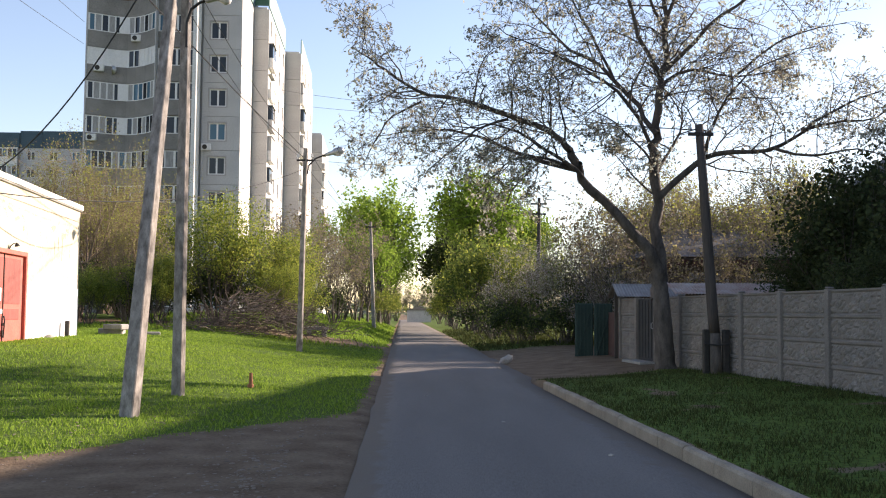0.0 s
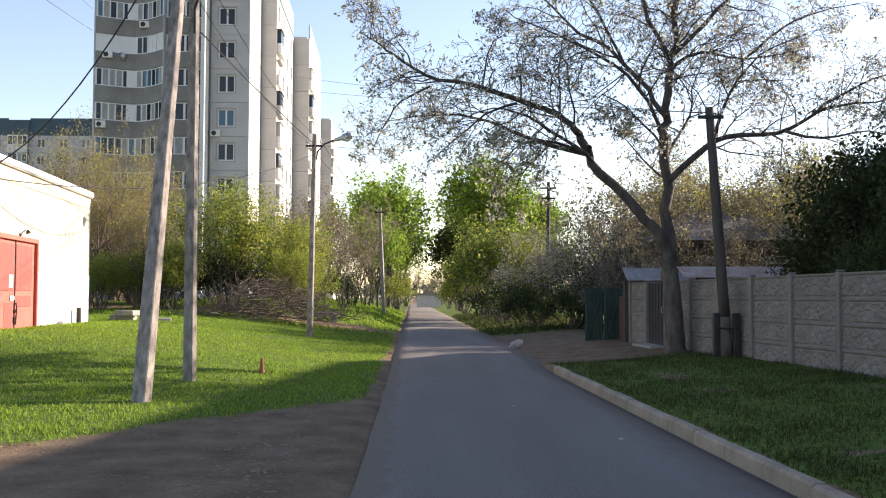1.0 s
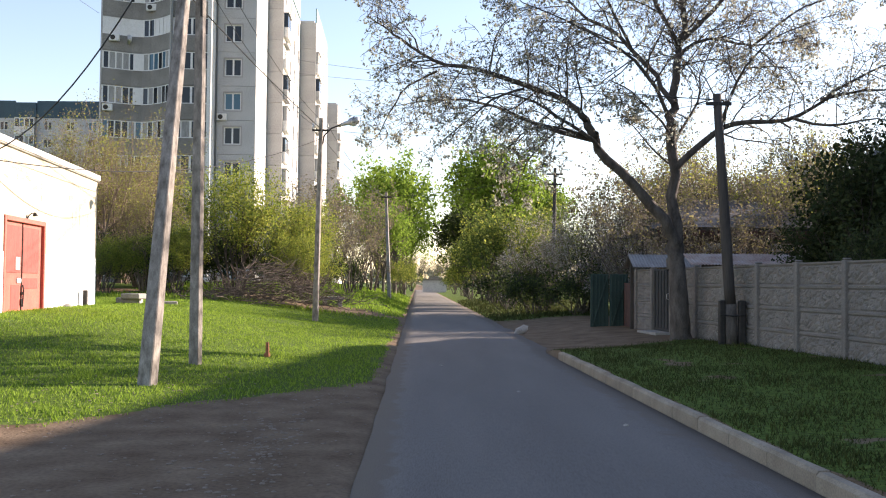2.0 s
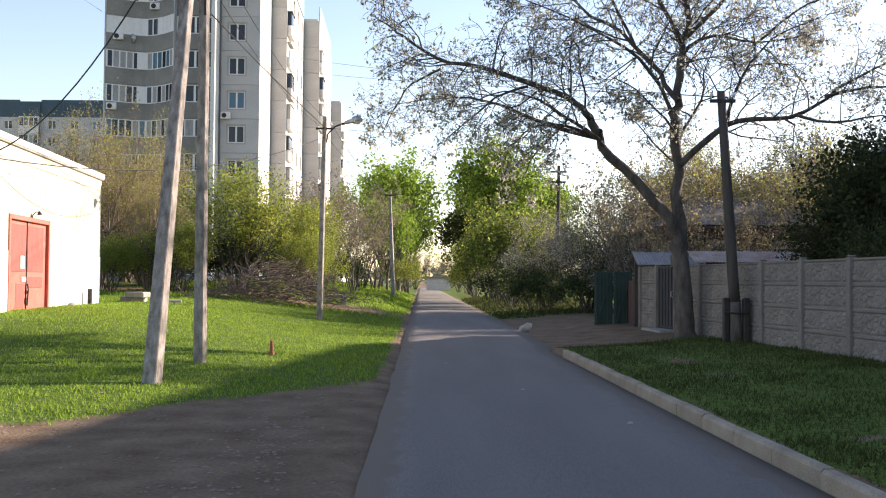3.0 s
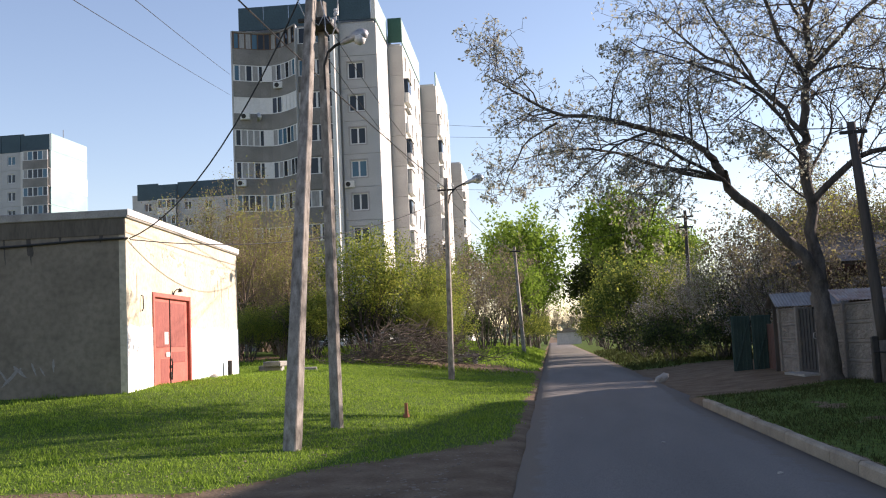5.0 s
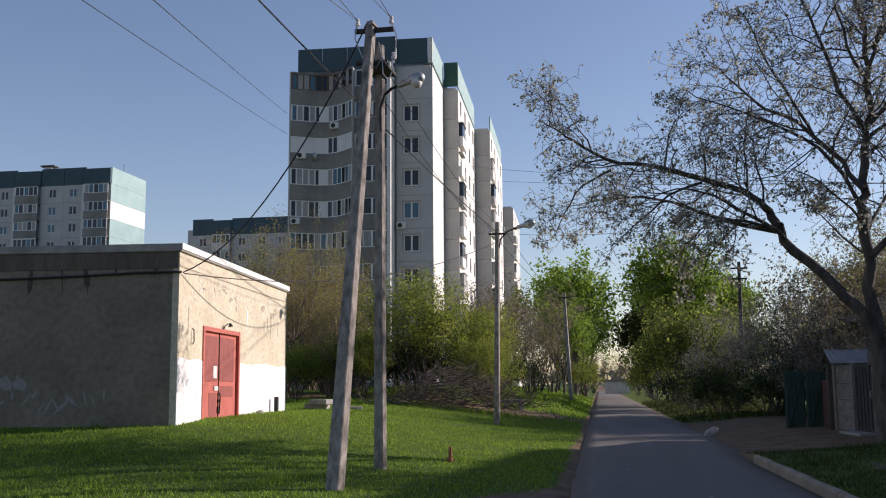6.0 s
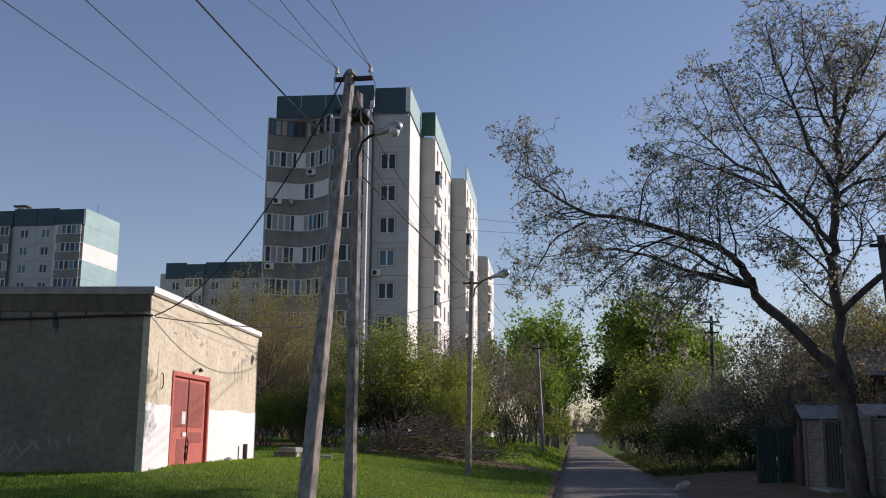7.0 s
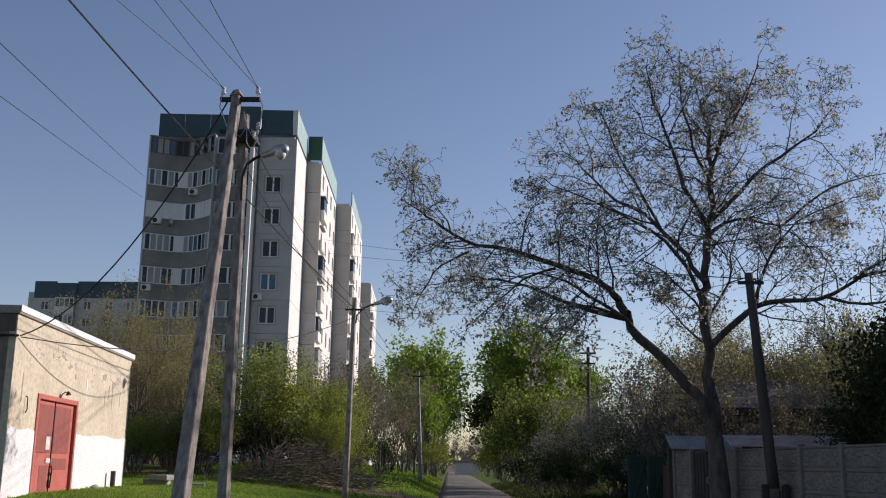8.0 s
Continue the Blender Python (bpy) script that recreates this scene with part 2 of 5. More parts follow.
def asphalt_material():
    """Worn asphalt: long faint wheel marks, and soil washed over its edges."""
    m = material("worn_asphalt", (0.13, 0.119, 0.108), (0.182, 0.168, 0.152), 0.9, 0.92, 0.6, 70, stretch=(1.3, 0.16, 1), dist=0.006)
    n, l = m.node_tree.nodes, m.node_tree.links
    base = n["Principled BSDF"].inputs["Base Color"].links[0].from_socket
    tc = n.new("ShaderNodeTexCoord")
    at = n.new("ShaderNodeAttribute")
    at.attribute_name = "dust"
    ns = n.new("ShaderNodeTexNoise")
    ns.inputs["Scale"].default_value, ns.inputs["Detail"].default_value = 2.2, 6
    gr = n.new("ShaderNodeTexNoise")
    gr.inputs["Scale"].default_value, gr.inputs["Detail"].default_value = 160, 2
    for q in (ns, gr):
        l.new(tc.outputs["Object"], q.inputs["Vector"])
    ad = n.new("ShaderNodeMath")
    ad.operation = "ADD"
    l.new(at.outputs["Fac"], ad.inputs[0]), l.new(ns.outputs[0], ad.inputs[1])
    rp = n.new("ShaderNodeValToRGB")
    rp.color_ramp.elements[0].position, rp.color_ramp.elements[1].position = 0.85, 1.25
    l.new(ad.outputs[0], rp.inputs[0])
    mx = n.new("ShaderNodeMixRGB")
    mx.inputs[2].default_value = (0.125, 0.105, 0.085, 1)
    l.new(rp.outputs[0], mx.inputs[0]), l.new(base, mx.inputs[1])
    sp = n.new("ShaderNodeValToRGB")
    sp.color_ramp.elements[0].position, sp.color_ramp.elements[1].position = 0.35, 0.72
    sp.color_ramp.elements[0].color, sp.color_ramp.elements[1].color = (0.72, 0.72, 0.72, 1), (1.35, 1.33, 1.3, 1)
    l.new(gr.outputs[0], sp.inputs[0])
    m2 = n.new("ShaderNodeMixRGB")
    m2.blend_type = "MULTIPLY"
    m2.inputs[0].default_value = 0.8
    l.new(mx.outputs[0], m2.inputs[1]), l.new(sp.outputs[0], m2.inputs[2])
    l.new(m2.outputs[0], n["Principled BSDF"].inputs["Base Color"])
    return m


def build_road():
    bm = bmesh.new()
    lay = bm.verts.layers.float.new("dust")
    ys = [-60, -20] + [-8 + 1.0 * i for i in range(80)] + [75, 80, 90, 100, 120, 140, 170, 220]
    rows = []
    for y in ys:
        wob = 0.06 * noise.noise((y * 0.9, 0, 7)) + 0.03 * noise.noise((y * 3.1, 0, 2))
        l, r = road_left(y) + wob, road_right(y) + 0.02
        if y > 23:
            r += 0.25 * smooth01((y - 23) / 2) * (1 + noise.noise((y * 0.7, 5, 1)))
        row = [bm.verts.new((l, y, -0.06)), bm.verts.new((l + 0.03, y, -0.008))]
        for k in range(1, 8):
            f = k / 8
            row.append(bm.verts.new((l + (r - l) * f, y, 0.02 * math.sin(f * math.pi) + 0.008 * noise.noise((f * 5, y * 0.4, 9)))))
        row += [bm.verts.new((r - 0.03, y, -0.005)), bm.verts.new((r, y, -0.06))]
        for k, amount in ((0, 1), (1, 0.85), (2, 0.12), (8, 0.3), (9, 0.95), (10, 1)):
            row[k][lay] = amount
        rows.append(row)
    for a, b in zip(rows, rows[1:]):
        for i in range(len(a) - 1):
            bm.faces.new((a[i], a[i + 1], b[i + 1], b[i]))
    return tagged(part("road", bm, asphalt_material(), smooth=True), "narrow worn grey asphalt lane with crumbling edges", "road", kind="structure")


def build_kerb():
    kerb = thing("kerb", "row of long weathered concrete kerb stones beside the road", "kerb", kind="structure")
    y, i = -7.0, 0
    while y < 20.8:
        ln = 1.06
        y1 = min(y + ln, 21.2)
        x0, x1 = road_right(y), road_right(y1)
        bm = bmesh.new()
        n = 2
        h = 0.155
        prof = [(0.0, -0.1), (0.0, h - 0.03), (0.025, h), (0.11, h), (0.125, h - 0.02), (0.125, -0.1)]
        rings = []
        for k in range(n + 1):
            f = k / n
            jit = lambda s: 0.006 * noise.noise((i * 3.1 + f * 4, s, 2))
            rings.append([bm.verts.new((px + jit(a), f * (y1 - y - 0.012), pz + jit(a + 9))) for a, (px, pz) in enumerate(prof)])
        for a, b in zip(rings, rings[1:]):
            for k in range(len(prof) - 1):
                bm.faces.new((a[k + 1], a[k], b[k], b[k + 1]))
        bm.faces.new(rings[0]), bm.faces.new(list(reversed(rings[-1])))
        ob = part("kerb_stone", bm, M_KERB, kerb)
        ob.matrix_world = pose(x0, y, 0.006 * math.sin(i * 2.3), 0, 0.6 * math.sin(i * 1.7), math.degrees(math.atan2(-(x1 - x0), y1 - y)) + 0.12 * math.sin(i * 5.1))
        y, i = y1, i + 1


build_ground()
build_road()
build_kerb()

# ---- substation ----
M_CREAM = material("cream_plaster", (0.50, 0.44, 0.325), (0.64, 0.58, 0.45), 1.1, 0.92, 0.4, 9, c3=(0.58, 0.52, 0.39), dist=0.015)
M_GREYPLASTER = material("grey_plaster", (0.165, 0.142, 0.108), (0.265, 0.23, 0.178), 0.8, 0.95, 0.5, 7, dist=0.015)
M_WHITEWASH = material("whitewash", (0.74, 0.74, 0.73), (0.84, 0.84, 0.83), 2, 0.9, 0.3, 20)
M_RED = material("red_door_paint", (0.42, 0.10, 0.075), (0.55, 0.15, 0.11), 2.5, 0.6, 0.2, 18)
M_REDDARK = material("darker_red_paint", (0.30, 0.075, 0.06), (0.42, 0.11, 0.085), 5, 0.7, 0.3, 30, stretch=(1, 4, 0.3))
M_PATCH = material("new_plaster", (0.52, 0.46, 0.37), (0.68, 0.62, 0.52), 2, 0.92, 0.3, 14)
M_STAIN = material("bare_mortar", (0.32, 0.28, 0.22), (0.46, 0.40, 0.32), 4, 0.95, 0.6, 30)
M_DARKBAND = material("dark_plaster_band", (0.09, 0.078, 0.062), (0.16, 0.14, 0.11), 1.2, 0.95, 0.4, 9, stretch=(3, 3, 0.6))
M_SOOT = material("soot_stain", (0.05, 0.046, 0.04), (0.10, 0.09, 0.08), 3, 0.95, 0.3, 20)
M_CHALK = material("pale_sprayed_paint", (0.24, 0.235, 0.22), (0.33, 0.32, 0.30), 6, 0.9, 0.0, 30)


def blob(rx, rz, depth, seed, n=18):
    """An uneven flat patch in the plane of x and z."""
    bm = bmesh.new()
    a = []
    for k in range(n):
        t = 2 * math.pi * k / n
        r = 1 + 0.75 * noise.noise((math.cos(t) * 1.9, math.sin(t) * 1.9, seed))
        a.append((rx * r * math.cos(t), rz * r * math.sin(t)))
    f = [bm.verts.new((x, -depth, z)) for x, z in a]
    b = [bm.verts.new((x, 0.01, z)) for x, z in a]
    bm.faces.new(f)
    for k in range(n):
        bm.faces.new((f[k], b[k], b[(k + 1) % n], f[(k + 1) % n]))
    bmesh.ops.recalc_face_normals(bm, faces=bm.faces)
    return bm


def build_substation():
    sub = thing("transformer_substation", "square plastered substation with cream wall, whitewashed base and red door", "building", (-10.5, 21.3, 0), 6.5)
    W, D, TOP = 11.0, 10.44, 4.75
    # body in a darker grey-brown plaster than the cream front wall
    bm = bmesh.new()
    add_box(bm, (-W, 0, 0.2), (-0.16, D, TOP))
    part("wall", bm, M_GREYPLASTER, sub, "grey-brown plastered wall")
    # sunlit wall with a real door opening
    bm = bmesh.new()
    grid = [[bm.verts.new((0, y, z)) for z in (0.2, 3.08, TOP)] for y in (0, 1.8, 4.95, D)]
    for i in range(3):
        for j in range(2):
            if (i, j) != (1, 0):
                bm.faces.new((grid[i][j], grid[i + 1][j], grid[i + 1][j + 1], grid[i][j + 1]))
    ex = bmesh.ops.extrude_face_region(bm, geom=bm.faces[:])
    bmesh.ops.translate(bm, verts=[v for v in ex["geom"] if isinstance(v, bmesh.types.BMVert)], vec=(-0.158, 0, 0))
    bmesh.ops.recalc_face_normals(bm, faces=bm.faces)
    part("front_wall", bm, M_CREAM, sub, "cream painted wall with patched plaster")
    for y0, y1 in ((0.0, 1.8), (4.95, D)):
        bm = bmesh.new()
        n = 8
        tops = [2.26 + 0.03 * math.sin(3.1 * y0 + k * 1.3) for k in range(n + 1)]
        fr = [(bm.verts.new((0.012, y0 + (y1 - y0) * k / n, 0.2)), bm.verts.new((0.012, y0 + (y1 - y0) * k / n, tops[k]))) for k in range(n + 1)]
        for a, b in zip(fr, fr[1:]):
            bm.faces.new((a[0], b[0], b[1], a[1]))
        r = bmesh.ops.extrude_face_region(bm, geom=bm.faces[:])
        bmesh.ops.translate(bm, verts=[v for v in r["geom"] if isinstance(v, bmesh.types.BMVert)], vec=(-0.01, 0, 0))
        bmesh.ops.recalc_face_normals(bm, faces=bm.faces)
        part("whitewashed_base", bm, M_WHITEWASH, sub, "bright whitewashed lower wall")
    bm = bmesh.new()
    add_box(bm, (-W - 0.05, -0.06, TOP + 0.002), (0.06, D + 0.06, TOP + 0.19), 0.015)
    part("roof_slab", bm, M_CONC, sub, "concrete roof slab")
    part("roof_edge", box((0.062, -0.06, TOP + 0.05), (0.085, D + 0.06, TOP + 0.2), 0.004), M_WHITEWASH, sub, "white metal roof edge")
    # seam of the upper wall panels
    part("wall_seam", box((0.0, 0.02, 4.40), (0.012, D - 0.02, 4.425)), M_STAIN, sub)
    # darker strip along the top of the grey wall
    part("parapet_band", box((-W, -0.02, 4.36), (-0.02, 0.0, TOP)), M_DARKBAND, sub, "dark band under the roof")
    # door
    door = part("door", box((-0.11, 1.81, 0.5), (-0.05, 4.94, 3.07), 0.01), M_RED, sub, "red painted steel double door")
    fr = bmesh.new()
    add_box(fr, (-0.06, 1.78, 0.5), (0.035, 1.9, 3.12), 0.01)
    add_box(fr, (-0.06, 4.85, 0.5), (0.035, 4.97, 3.12), 0.01)
    add_box(fr, (-0.06, 1.9, 3.0), (0.035, 4.85, 3.12), 0.01)
    part("door_frame", fr, M_RED, door)
    # inset panels in a darker red than the door
    for y0, y1, z0, z1 in ((2.14, 3.2, 1.75, 2.9), (3.38, 4.6, 1.75, 2.9), (3.42, 4.55, 1.0 + 0.35, 1.62), (2.5, 3.1, 0.85, 1.45)):
        lv = bmesh.new()
        k = 2 * int((y1 - y0) / 0.09)
        cols = [(lv.verts.new((-0.045 + 0.025 * (i % 2), y0 + (y1 - y0) * i / k, z0)), lv.verts.new((-0.045 + 0.025 * (i % 2), y0 + (y1 - y0) * i / k, z1))) for i in range(k + 1)]
        for p, q in zip(cols, cols[1:]):
            lv.faces.new((p[0], q[0], q[1], p[1]))
        ex = bmesh.ops.extrude_face_region(lv, geom=lv.faces[:])
        bmesh.ops.translate(lv, verts=[v for v in ex["geom"] if isinstance(v, bmesh.types.BMVert)], vec=(-0.02, 0, 0))
        bmesh.ops.recalc_face_normals(lv, faces=lv.faces)
        part("door_panel", lv, M_REDDARK, door, "louvred darker red panel")
    part("door_seam", box((-0.055, 3.27, 0.5), (-0.028, 3.3, 3.0)), M_METAL, door)
    part("door_label", box((-0.05, 2.78, 1.82), (-0.02, 3.08, 2.14), 0.004), M_WHITE, door, "small pale warning plate")
    part("door_label", box((-0.05, 2.9, 1.5), (-0.02, 3.22, 1.62), 0.02), M_WHITE, door, "small pale oval plate")
    lk = bmesh.new()
    add_box(lk, (-0.05, 3.2, 0.95), (0.0, 3.32, 1.1), 0.01)
    add_box(lk, (-0.05, 3.22, 1.2), (0.0, 3.34, 1.28), 0.01)
    add_tube(lk, [(0.0, 3.26, 1.45), (0.02, 3.27, 1.3), (0.0, 3.26, 0.9)], 0.018, 6)
    part("lock", lk, M_METAL, door, "dark hasp and padlock")
    # wall lamp above the door
    lamp = part("wall_lamp", tube([(0.0, 3.5, 3.1), (0.03, 3.5, 3.2), (0.11, 3.5, 3.27), (0.18, 3.5, 3.23)], 0.014, 6), M_METAL, sub, "small dark bracket lamp")
    part("lamp_shade", tube([(0.16, 3.5, 3.28), (0.18, 3.5, 3.25), (0.19, 3.5, 3.19)], [0.02, 0.045, 0.07], 10), M_METAL, lamp)
    hook = tube([(0, 0.98, 3.0), (0.05, 0.98, 2.98), (0.06, 0.98, 2.7), (0.04, 0.94, 2.62)], 0.015, 5)
    part("bracket", hook, M_METAL, sub, "rusty wall hook")
    # mortar patches on the sunlit wall
    random.seed(4)
    for k in range(42):
        y = random.uniform(0.4, 10.0)
        o = part("plaster_patch", blob(random.uniform(0.04, 0.22), random.uniform(0.02, 0.10), 0.004, k * 1.7, 22), random.choice([M_STAIN, M_PATCH, M_PATCH]), sub)
        o.matrix_basis = pose(0.001, y, random.gauss(3.95, 0.16) + (0.12 if y < 5 else -0.05), 0, random.uniform(-30, 30), 90)
    for y, z0, z1, w in ((5.7, 3.1, 3.95, 0.05), (7.6, 3.2, 3.6, 0.04), (8.4, 3.2, 3.8, 0.03), (8.0, 3.4, 3.75, 0.05), (9.3, 3.2, 3.6, 0.02), (0.7, 2.9, 3.5, 0.03)):
        o = part("plaster_streak", blob(w, (z1 - z0) / 2, 0.004, y), M_WHITEWASH if y == 5.7 else M_STAIN, sub)
        o.matrix_basis = pose(0.0015, y, (z0 + z1) / 2, 0, 0, 90)
    # marks sprayed on the grey wall, kept as plain strokes
    random.seed(11)
    x = -6.6
    while x < -1.5:
        h = random.uniform(0.18, 0.5)
        o = part("sprayed_mark", blob(random.uniform(0.02, 0.045), h / 2, 0.003, x), M_CHALK, sub)
        o.matrix_basis = pose(x, -0.002, 1.1 + random.uniform(0, 0.35), 0, random.uniform(-60, 60), 0)
        x += random.uniform(0.14, 0.34)
    for k in range(7):
        o = part("sprayed_mark", blob(0.2, 0.14, 0.003, k), M_CHALK, sub)
        o.matrix_basis = pose(-5.9 + 0.36 * k, -0.0025, 1.72 + 0.03 * math.sin(k * 2), 0, 10 * k, 0)
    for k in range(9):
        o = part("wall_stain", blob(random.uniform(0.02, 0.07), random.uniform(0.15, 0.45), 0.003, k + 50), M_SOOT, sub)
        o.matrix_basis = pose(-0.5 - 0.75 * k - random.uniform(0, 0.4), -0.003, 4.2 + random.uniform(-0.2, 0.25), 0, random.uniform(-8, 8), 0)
    cab = bmesh.new()
    add_tube(cab, [(-W, -0.03, 4.16), (-7, -0.03, 4.12), (-4, -0.03, 4.16), (-2.5, -0.03, 4.2), (-1, -0.03, 4.26), (-0.02, -0.04, 4.27), (0.04, 0.02, 4.27)], 0.03, 6)
    part("wall_cable", cab, M_CABLE, sub, "black cable along the wall")


build_substation()


# ---- blocks of flats ----
STOREY = 2.81


def holed_panel(w, h, hole, depth=0.22):
    """A wall panel in the plane of x and z, facing -y, with a window opening (x0, x1, z0, z1)."""
    bm = bmesh.new()
    g = 0.012
    if hole:
        x0, x1, z0, z1 = hole
        add_box(bm, (g, 0, g), (x0, depth, h - g))
        add_box(bm, (x1, 0, g), (w - g, depth, h - g))
        add_box(bm, (x0, 0, g), (x1, depth, z0))
        add_box(bm, (x0, 0, z1), (x1, depth, h - g))
    else:
        add_box(bm, (g, 0, g), (w - g, depth, h - g), 0.01)
    return finish(bm)


def window_meshes(w, h, cols=2):
    """Frame and panes of a window, centred, facing -y."""
    t = 0.09
    fm = frame_mesh([t / 1.5] + [0.07] * (cols - 1) + [t / 1.5], w, -h / 2, -h / 2 + t, h / 2 - t, h / 2, lambda s: (s - w / 2, 0))
    pane = finish(box((-w / 2 + t, 0.03, -h / 2 + t), (w / 2 - t, 0.045, h / 2 - t)))
    return fm, pane


WIN = {}


def add_window(parent, m, w, h, cols=2, frame_mat=None, glass=None):
    key = (w, h, cols, (frame_mat or M_FRAMEW).name)
    if key not in WIN:
        WIN[key] = window_meshes(w, h, cols)
        WIN[key][0].materials.append(frame_mat or M_FRAMEW)
    f = part("window", WIN[key][0], None, parent)
    f.matrix_basis = m
    gl = glass or random.choice([M_GLASS, M_GLASS, M_GLASS, M_GLASSBLUE])
    pk = (w, h, gl.name)
    if pk not in WIN:
        WIN[pk] = WIN[key][1].copy()
        WIN[pk].materials.clear()
        WIN[pk].materials.append(gl)
    p = part("pane", WIN[pk], None, f)
    return f


def strip_along(poly, z0, z1, thick=0.1):
    """A wall that follows a line in plan."""
    bm = bmesh.new()
    fr = []
    for x, y in poly:
        fr.append([bm.verts.new((x, y, z0)), bm.verts.new((x, y, z1)), bm.verts.new((x, y + thick, z1)), bm.verts.new((x, y + thick, z0))])
    for a, b in zip(fr, fr[1:]):
        for k in range(4):
            bm.faces.new((a[k], b[k], b[(k + 1) % 4], a[(k + 1) % 4]))
    bm.faces.new(fr[0]), bm.faces.new(list(reversed(fr[-1])))
    bmesh.ops.recalc_face_normals(bm, faces=bm.faces)
    return finish(bm)


def frame_mesh(halves, ln, z0, z1, z2, z3, at, thick=0.06):
    """A window frame in one piece: rails between z0-z1 and z2-z3, and mullions with these half widths along a line."""
    n = len(halves) - 1
    cuts = []
    for k, hw in enumerate(halves):
        s = ln * k / n
        cuts += [max(0, s - hw), min(ln, s + hw)] if 0 < k < n else [0, hw * 1.5] if k == 0 else [ln - hw * 1.5, ln]
    bm = bmesh.new()
    grid = [[bm.verts.new((*at(s), z)) for z in (z0, z1, z2, z3)] for s in cuts]
    for i in range(len(cuts) - 1):
        for j in range(3):
            if i % 2 == 0 or j != 1:
                bm.faces.new((grid[i][j], grid[i + 1][j], grid[i + 1][j + 1], grid[i][j + 1]))
    ex = bmesh.ops.extrude_face_region(bm, geom=bm.faces[:])
    bmesh.ops.translate(bm, verts=[v for v in ex["geom"] if isinstance(v, bmesh.types.BMVert)], vec=(0, thick, 0))
    bmesh.ops.recalc_face_normals(bm, faces=bm.faces)
    return finish(bm)


def loggia(parent, poly, z, panes, rng, band_mat, frame_mat=None, glasses=None, band=1.25, top=2.81):
    """One storey of a glazed loggia: a parapet band, a frame with mullions, and its panes."""
    key = ("log", tuple(poly), panes, band_mat.name, band, (frame_mat or M_FRAMEW).name)
    if key not in WIN:
        a = strip_along(poly, 0, band, 0.12)
        a.materials.append(band_mat)
        length = [0]
        for p, q in zip(poly, poly[1:]):
            length.append(length[-1] + math.hypot(q[0] - p[0], q[1] - p[1]))

        def at(s):
            for i in range(len(poly) - 1):
                if s <= length[i + 1] + 1e-6:
                    f = (s - length[i]) / (length[i + 1] - length[i])
                    return poly[i][0] + f * (poly[i + 1][0] - poly[i][0]), poly[i][1] + f * (poly[i + 1][1] - poly[i][1])
            return poly[-1]
        pm = []
        fm = frame_mesh([0.09 if k in (0, panes // 2, panes) else 0.055 for k in range(panes + 1)], length[-1], band + 0.002, band + 0.07, top - 0.2, top - 0.13, lambda s: (at(s)[0], at(s)[1] + 0.02))
        fm.materials.append(frame_mat or M_FRAMEW)
        for k in range(panes):
            x0, y0 = at(length[-1] * k / panes)
            x1, y1 = at(length[-1] * (k + 1) / panes)
            pm.append(strip_along([(x0 + 0.02, y0 + 0.05), (x1 - 0.02, y1 + 0.05)], band + 0.06, top - 0.2, 0.012))
        lint = strip_along(poly, top - 0.128, top, 0.12)
        lint.materials.append(band_mat)
        WIN[key] = (a, fm, pm, lint)
    a, fm, pm, lint = WIN[key]
    b = part("balcony_panel", a, None, parent)
    b.matrix_basis = pose(0, 0, z)
    c = part("balcony_lintel", lint, None, parent)
    c.matrix_basis = pose(0, 0, z)
    f = part("balcony_window", fm, None, parent)
    f.matrix_basis = pose(0, 0, z)
    for k, me in enumerate(pm):
        gl = rng.choice(glasses or [M_GLASS, M_GLASS, M_GLASS, M_CURTAIN, M_GLASSBLUE])
        pk = (key, k, gl.name)
        if pk not in WIN:
            WIN[pk] = me.copy()
            WIN[pk].materials.append(gl)
        part("pane", WIN[pk], None, f)
    return b


def ac_unit(parent, x, y, z):
    bm = bmesh.new()
    add_box(bm, (-0.4, -0.3, -0.28), (0.4, 0, 0.28), 0.03)
    o = part("air_conditioner", bm, M_WHITE, parent, "white outdoor air conditioner box")
    o.matrix_basis = pose(x, y, z)
    g = bmesh.new()
    bmesh.ops.create_cone(g, cap_ends=True, segments=14, radius1=0.2, radius2=0.2, depth=0.03, matrix=pose(-0.1, -0.31, 0, 90))
    part("fan_grille", g, M_METAL, o)


M_PANELDARK = material("darker_block_panel", (0.33, 0.328, 0.322), (0.46, 0.455, 0.447), 0.35, 0.9, 0.3, 10)
M_TEALGREEN = material("green_teal_panel", (0.02, 0.075, 0.055), (0.035, 0.11, 0.08), 0.4, 0.7, 0.2, 8)
M_SURROUND = material("grey_window_border", (0.33, 0.32, 0.305), (0.42, 0.41, 0.39), 1.0, 0.9, 0.2, 12)


